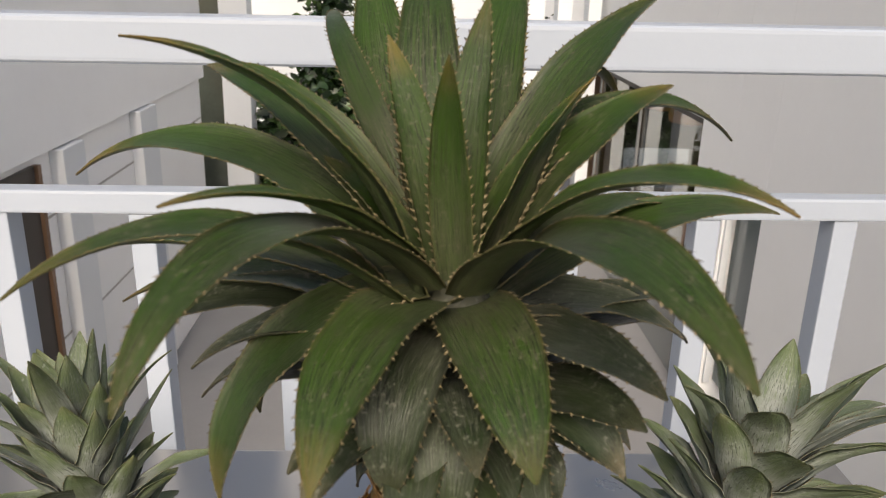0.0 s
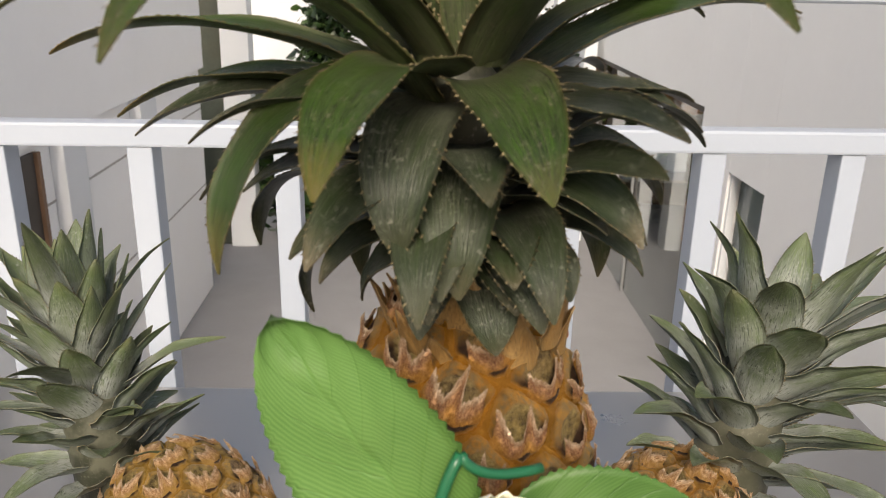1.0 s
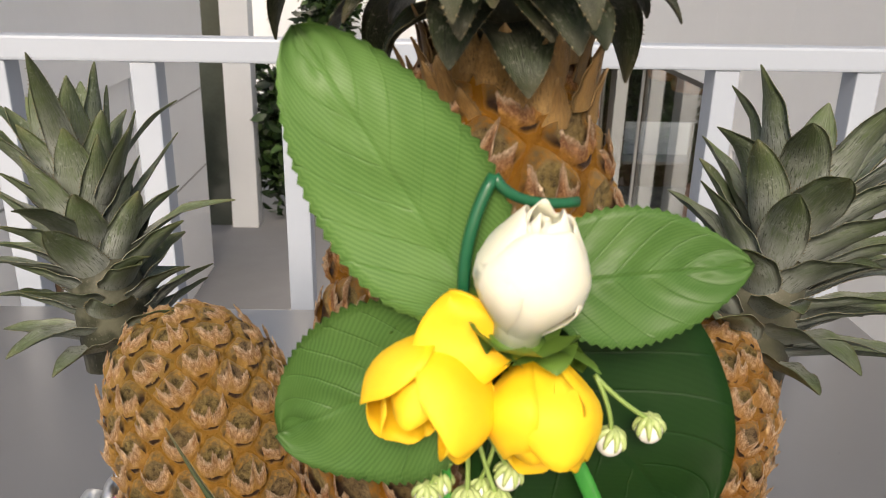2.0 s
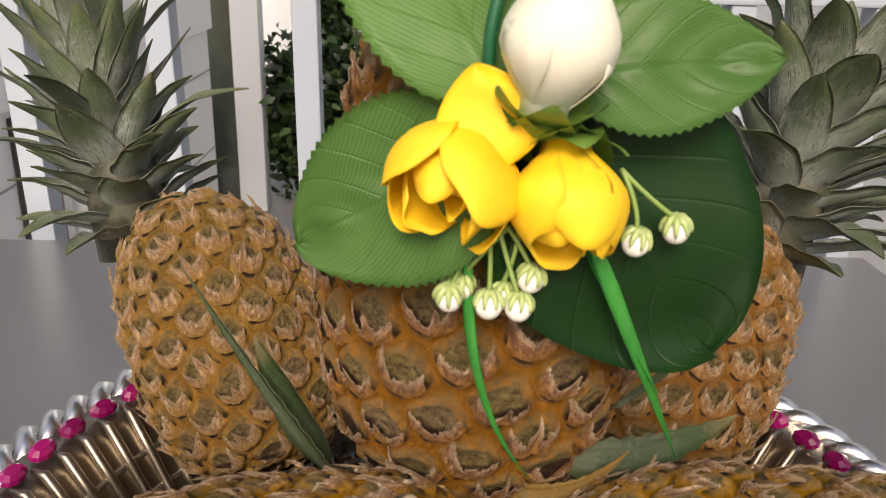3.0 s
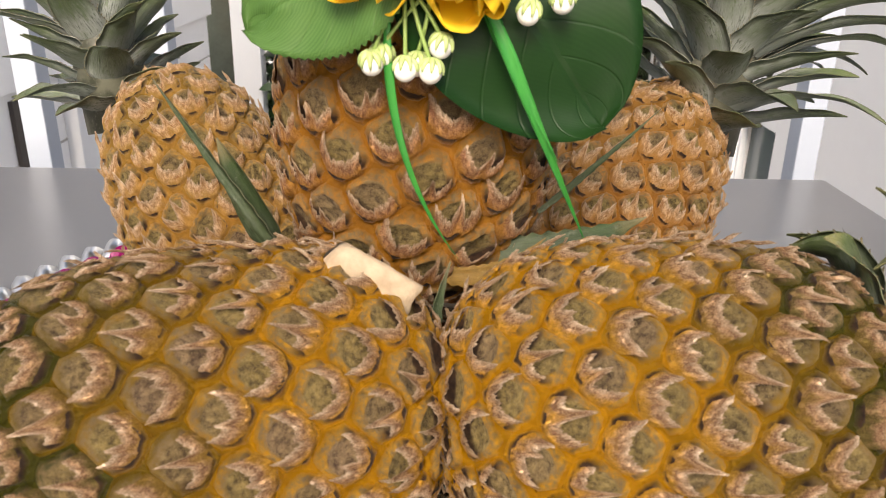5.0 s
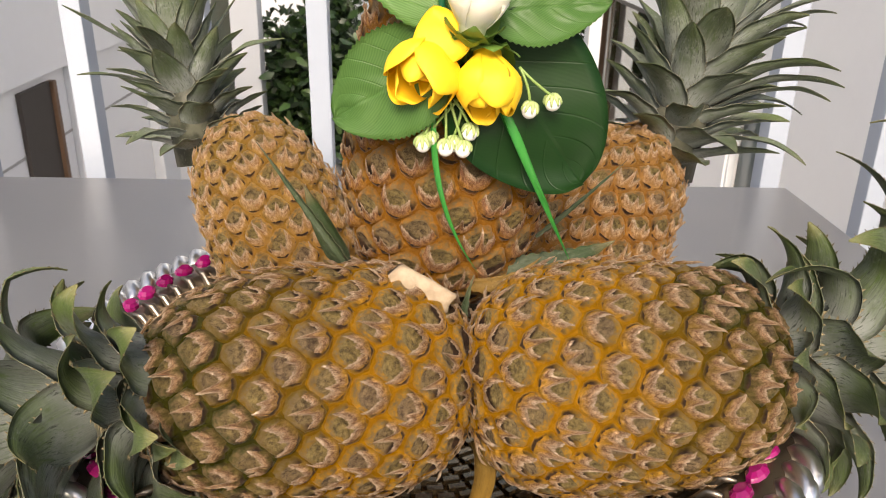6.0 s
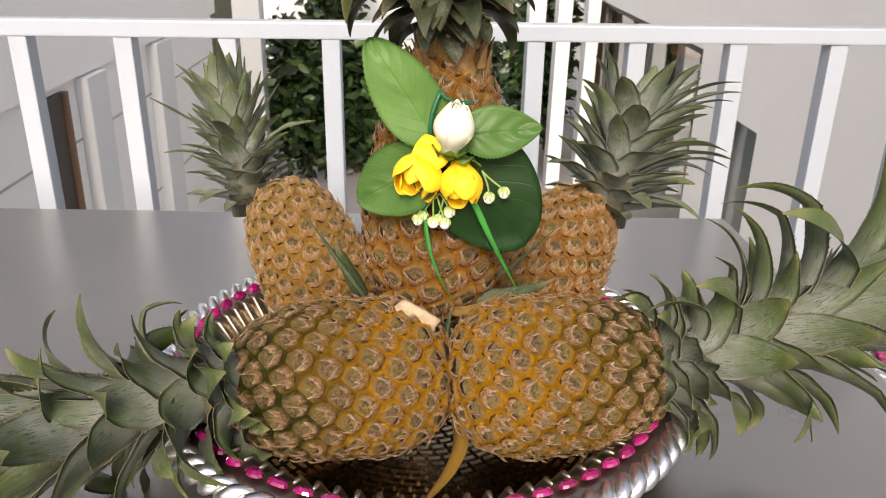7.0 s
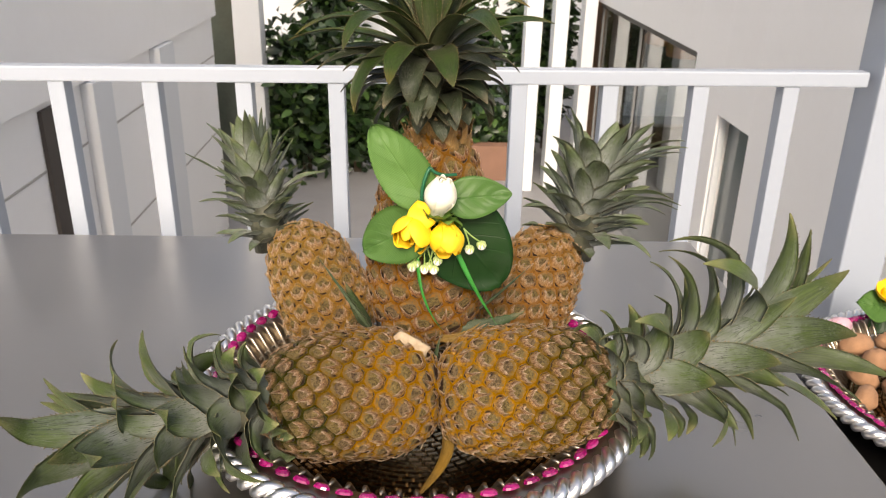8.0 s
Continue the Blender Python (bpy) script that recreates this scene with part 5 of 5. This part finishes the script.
# ---- second tray on the dark table ----
def build_second_tray():
    c = Vector((0.728, 0.445, 0.6155))
    build_tray(Matrix.Translation(c), "silver tray with magenta gems holding baked sweets", 92)
    rng = random.Random(77)
    for k in range(40):
        a, r = k * 2.4, 0.172 * math.sqrt((k + 0.4) / 40)
        n, verts, faces = 10, [], []
        rx, ry, h = rng.uniform(0.020, 0.028), rng.uniform(0.014, 0.022), rng.uniform(0.018, 0.026)
        for i in range(7):
            t = math.pi / 2 * i / 6
            for j in range(n):
                b = 2 * math.pi * j / n
                w = 1 + rng.uniform(-0.14, 0.14)
                verts.append((rx * math.cos(t) * math.cos(b) * w, ry * math.cos(t) * math.sin(b) * w, h * math.sin(t)))
        for i in range(6):
            for j in range(n):
                j2 = (j + 1) % n
                faces.append((i * n + j, i * n + j2, (i + 1) * n + j2, (i + 1) * n + j))
        faces.append(tuple(range(n))[::-1])
        ob = child("sweet_bun", mesh_of("sweet_bun", verts, faces, [BISCUIT]), None, Matrix.Translation(c + Vector((r * math.cos(a), r * math.sin(a), 0.0066 + (0.040 if k < 26 else 0.036)))) @ pose(0, 0, 0, 0, 0, rng.uniform(0, 180)))
        tagged(ob, "brown baked sweet bun on the second tray", "bun", "buns on the tray")
    wrap = thing("wrapped_sweet", "pink and white wrapped sweet on the second tray", "sweet", Matrix.Translation(c + Vector((-0.135, 0.15, 0.055))))
    child("wrapper", lathe("wrapper", [(0.0, -0.035), (0.010, -0.030), (0.016, -0.015), (0.017, 0.015), (0.010, 0.030), (0.0, 0.035)], [PINK], 14), wrap, pose(0, 0, 0.0, 0, 75, 20))
    bq = thing("flower_spray", "small artificial yellow and white flowers on the second tray", "artificial flowers", Matrix.Translation((0, 0, 0)))
    q = Vector((0.700, 0.64, 0.690))
    cloth_leaf(bq, q + Vector((-0.005, -0.01, 0.0)), q + Vector((-0.060, -0.015, 0.015)), 0.050, (-0.2, -0.8, 0.6), CLOTH_MID, 3, 0.06, 0.05, "green cloth leaf")
    cloth_leaf(bq, q + Vector((0.0, -0.012, -0.005)), q + Vector((-0.035, -0.02, -0.035)), 0.036, (-0.2, -0.9, 0.4), CLOTH_DARK, 4, 0.06, 0.05, "dark green cloth leaf")
    flower(bq, "yellow_flower", q + Vector((-0.012, -0.005, 0.018)), (-0.15, -0.5, 0.8), 0.020, 0.024, [(3, 0.5, 0.9, 66, 0.0, 0.4, 15), (5, 1.0, 1.0, 50, 0.1, 0.1, 10)], YELLOW, 91, "bright yellow cloth flower")
    flower(bq, "rosebud", q + Vector((0.008, -0.02, 0.0)), (0.1, -0.7, 0.5), 0.016, 0.024, [(3, 0.6, 1.0, 74, 0, 0.5, 10), (4, 1.0, 0.95, 66, 0.04, 0.3, 20)], CREAM, 95, "creamy white cloth rosebud")


build_second_tray()


# ---- courtyard planting ----
FOLIAGE = mat("shrub_leaf", (0.05, 0.10, 0.03), 0.4)
base(FOLIAGE, ramp(FOLIAGE, node(FOLIAGE, "ShaderNodeNewGeometry").outputs["Random Per Island"], [(0.0, (0.006, 0.016, 0.006)), (0.6, (0.018, 0.045, 0.013)), (1.0, (0.06, 0.12, 0.028))]))
BARK = painted("bark", (0.10, 0.075, 0.05), 0.9, 30.0, 0.3)


def build_shrub(x, y, width, height, count, seed, size=0.20):
    rng = random.Random(seed)
    t = thing("shrub", "dark green leafy courtyard shrub", "shrub", Matrix.Translation((x, y, -2.65)), group="courtyard shrubs")
    limbs, ends = [], []
    for k in range(9):
        a = rng.uniform(0, 6.28)
        e = Vector((math.cos(a) * width * 0.4 * rng.random(), math.sin(a) * width * 0.4 * rng.random(), height * rng.uniform(0.5, 0.95)))
        pts = bezier((0.03 * math.cos(a), 0.03 * math.sin(a), 0), (e.x * 0.2, e.y * 0.2, e.z * 0.6), e, 8)
        limbs.append(tube(pts, [0.035 * (1 - i / 9) + 0.005 for i in range(9)], 6))
        ends += pts[3:]
    child("trunk", mesh_of("trunk", *joined(limbs), [BARK]), t)
    verts, faces = [], []
    for k in range(count * 3):
        c = rng.choice(ends) + Vector((rng.gauss(0, width * 0.17), rng.gauss(0, width * 0.17), rng.gauss(0, height * 0.10)))
        c.z = max(0.1, c.z)
        d = Vector((rng.gauss(0, 1), rng.gauss(0, 1), rng.gauss(-0.2, 0.6))).normalized()
        s = d.orthogonal().normalized()
        s = Matrix.Rotation(rng.uniform(0, 6.28), 3, d) @ s
        n = d.cross(s)
        L = size * rng.uniform(0.7, 1.3)
        o = len(verts)
        for u, w, z in ((0, 0, 0), (0.35, 0.24, 0.03), (0.35, 0, 0), (0.35, -0.24, 0.03), (0.75, 0.16, -0.04), (0.75, 0, -0.07), (0.75, -0.16, -0.04), (1.0, 0, -0.18)):
            verts.append(c + d * (u * L) + s * (w * L) + n * (z * L))
        faces += [tuple(o + i for i in q) for q in ((0, 1, 2), (0, 2, 3), (1, 4, 5, 2), (2, 5, 6, 3), (4, 7, 5), (5, 7, 6))]
    child("crown", mesh_of("crown", verts, faces, [FOLIAGE]), t)


for k, (x, y, w, h, n) in enumerate(((-1.75, 11.6, 1.1, 2.2, 1500), (-1.0, 11.9, 1.2, 2.0, 1500), (-0.2, 12.1, 1.1, 1.7, 1200), (0.6, 12.0, 1.0, 1.4, 900), (1.25, 12.2, 0.8, 1.0, 700),
                                     (-1.55, 14.2, 0.9, 3.7, 1100), (0.9, 14.6, 1.4, 2.5, 1000), (1.75, 13.0, 0.7, 2.6, 700), (2.2, 13.4, 0.6, 2.8, 600), (-3.2, 9.95, 0.5, 2.4, 500))):
    build_shrub(x, y, w, h, n, 100 + k)
structure("bench_wall", (0.75, 11.5, -2.65), (1.4, 11.75, -2.1), TERRACOTTA, "low terracotta garden wall", "wall")
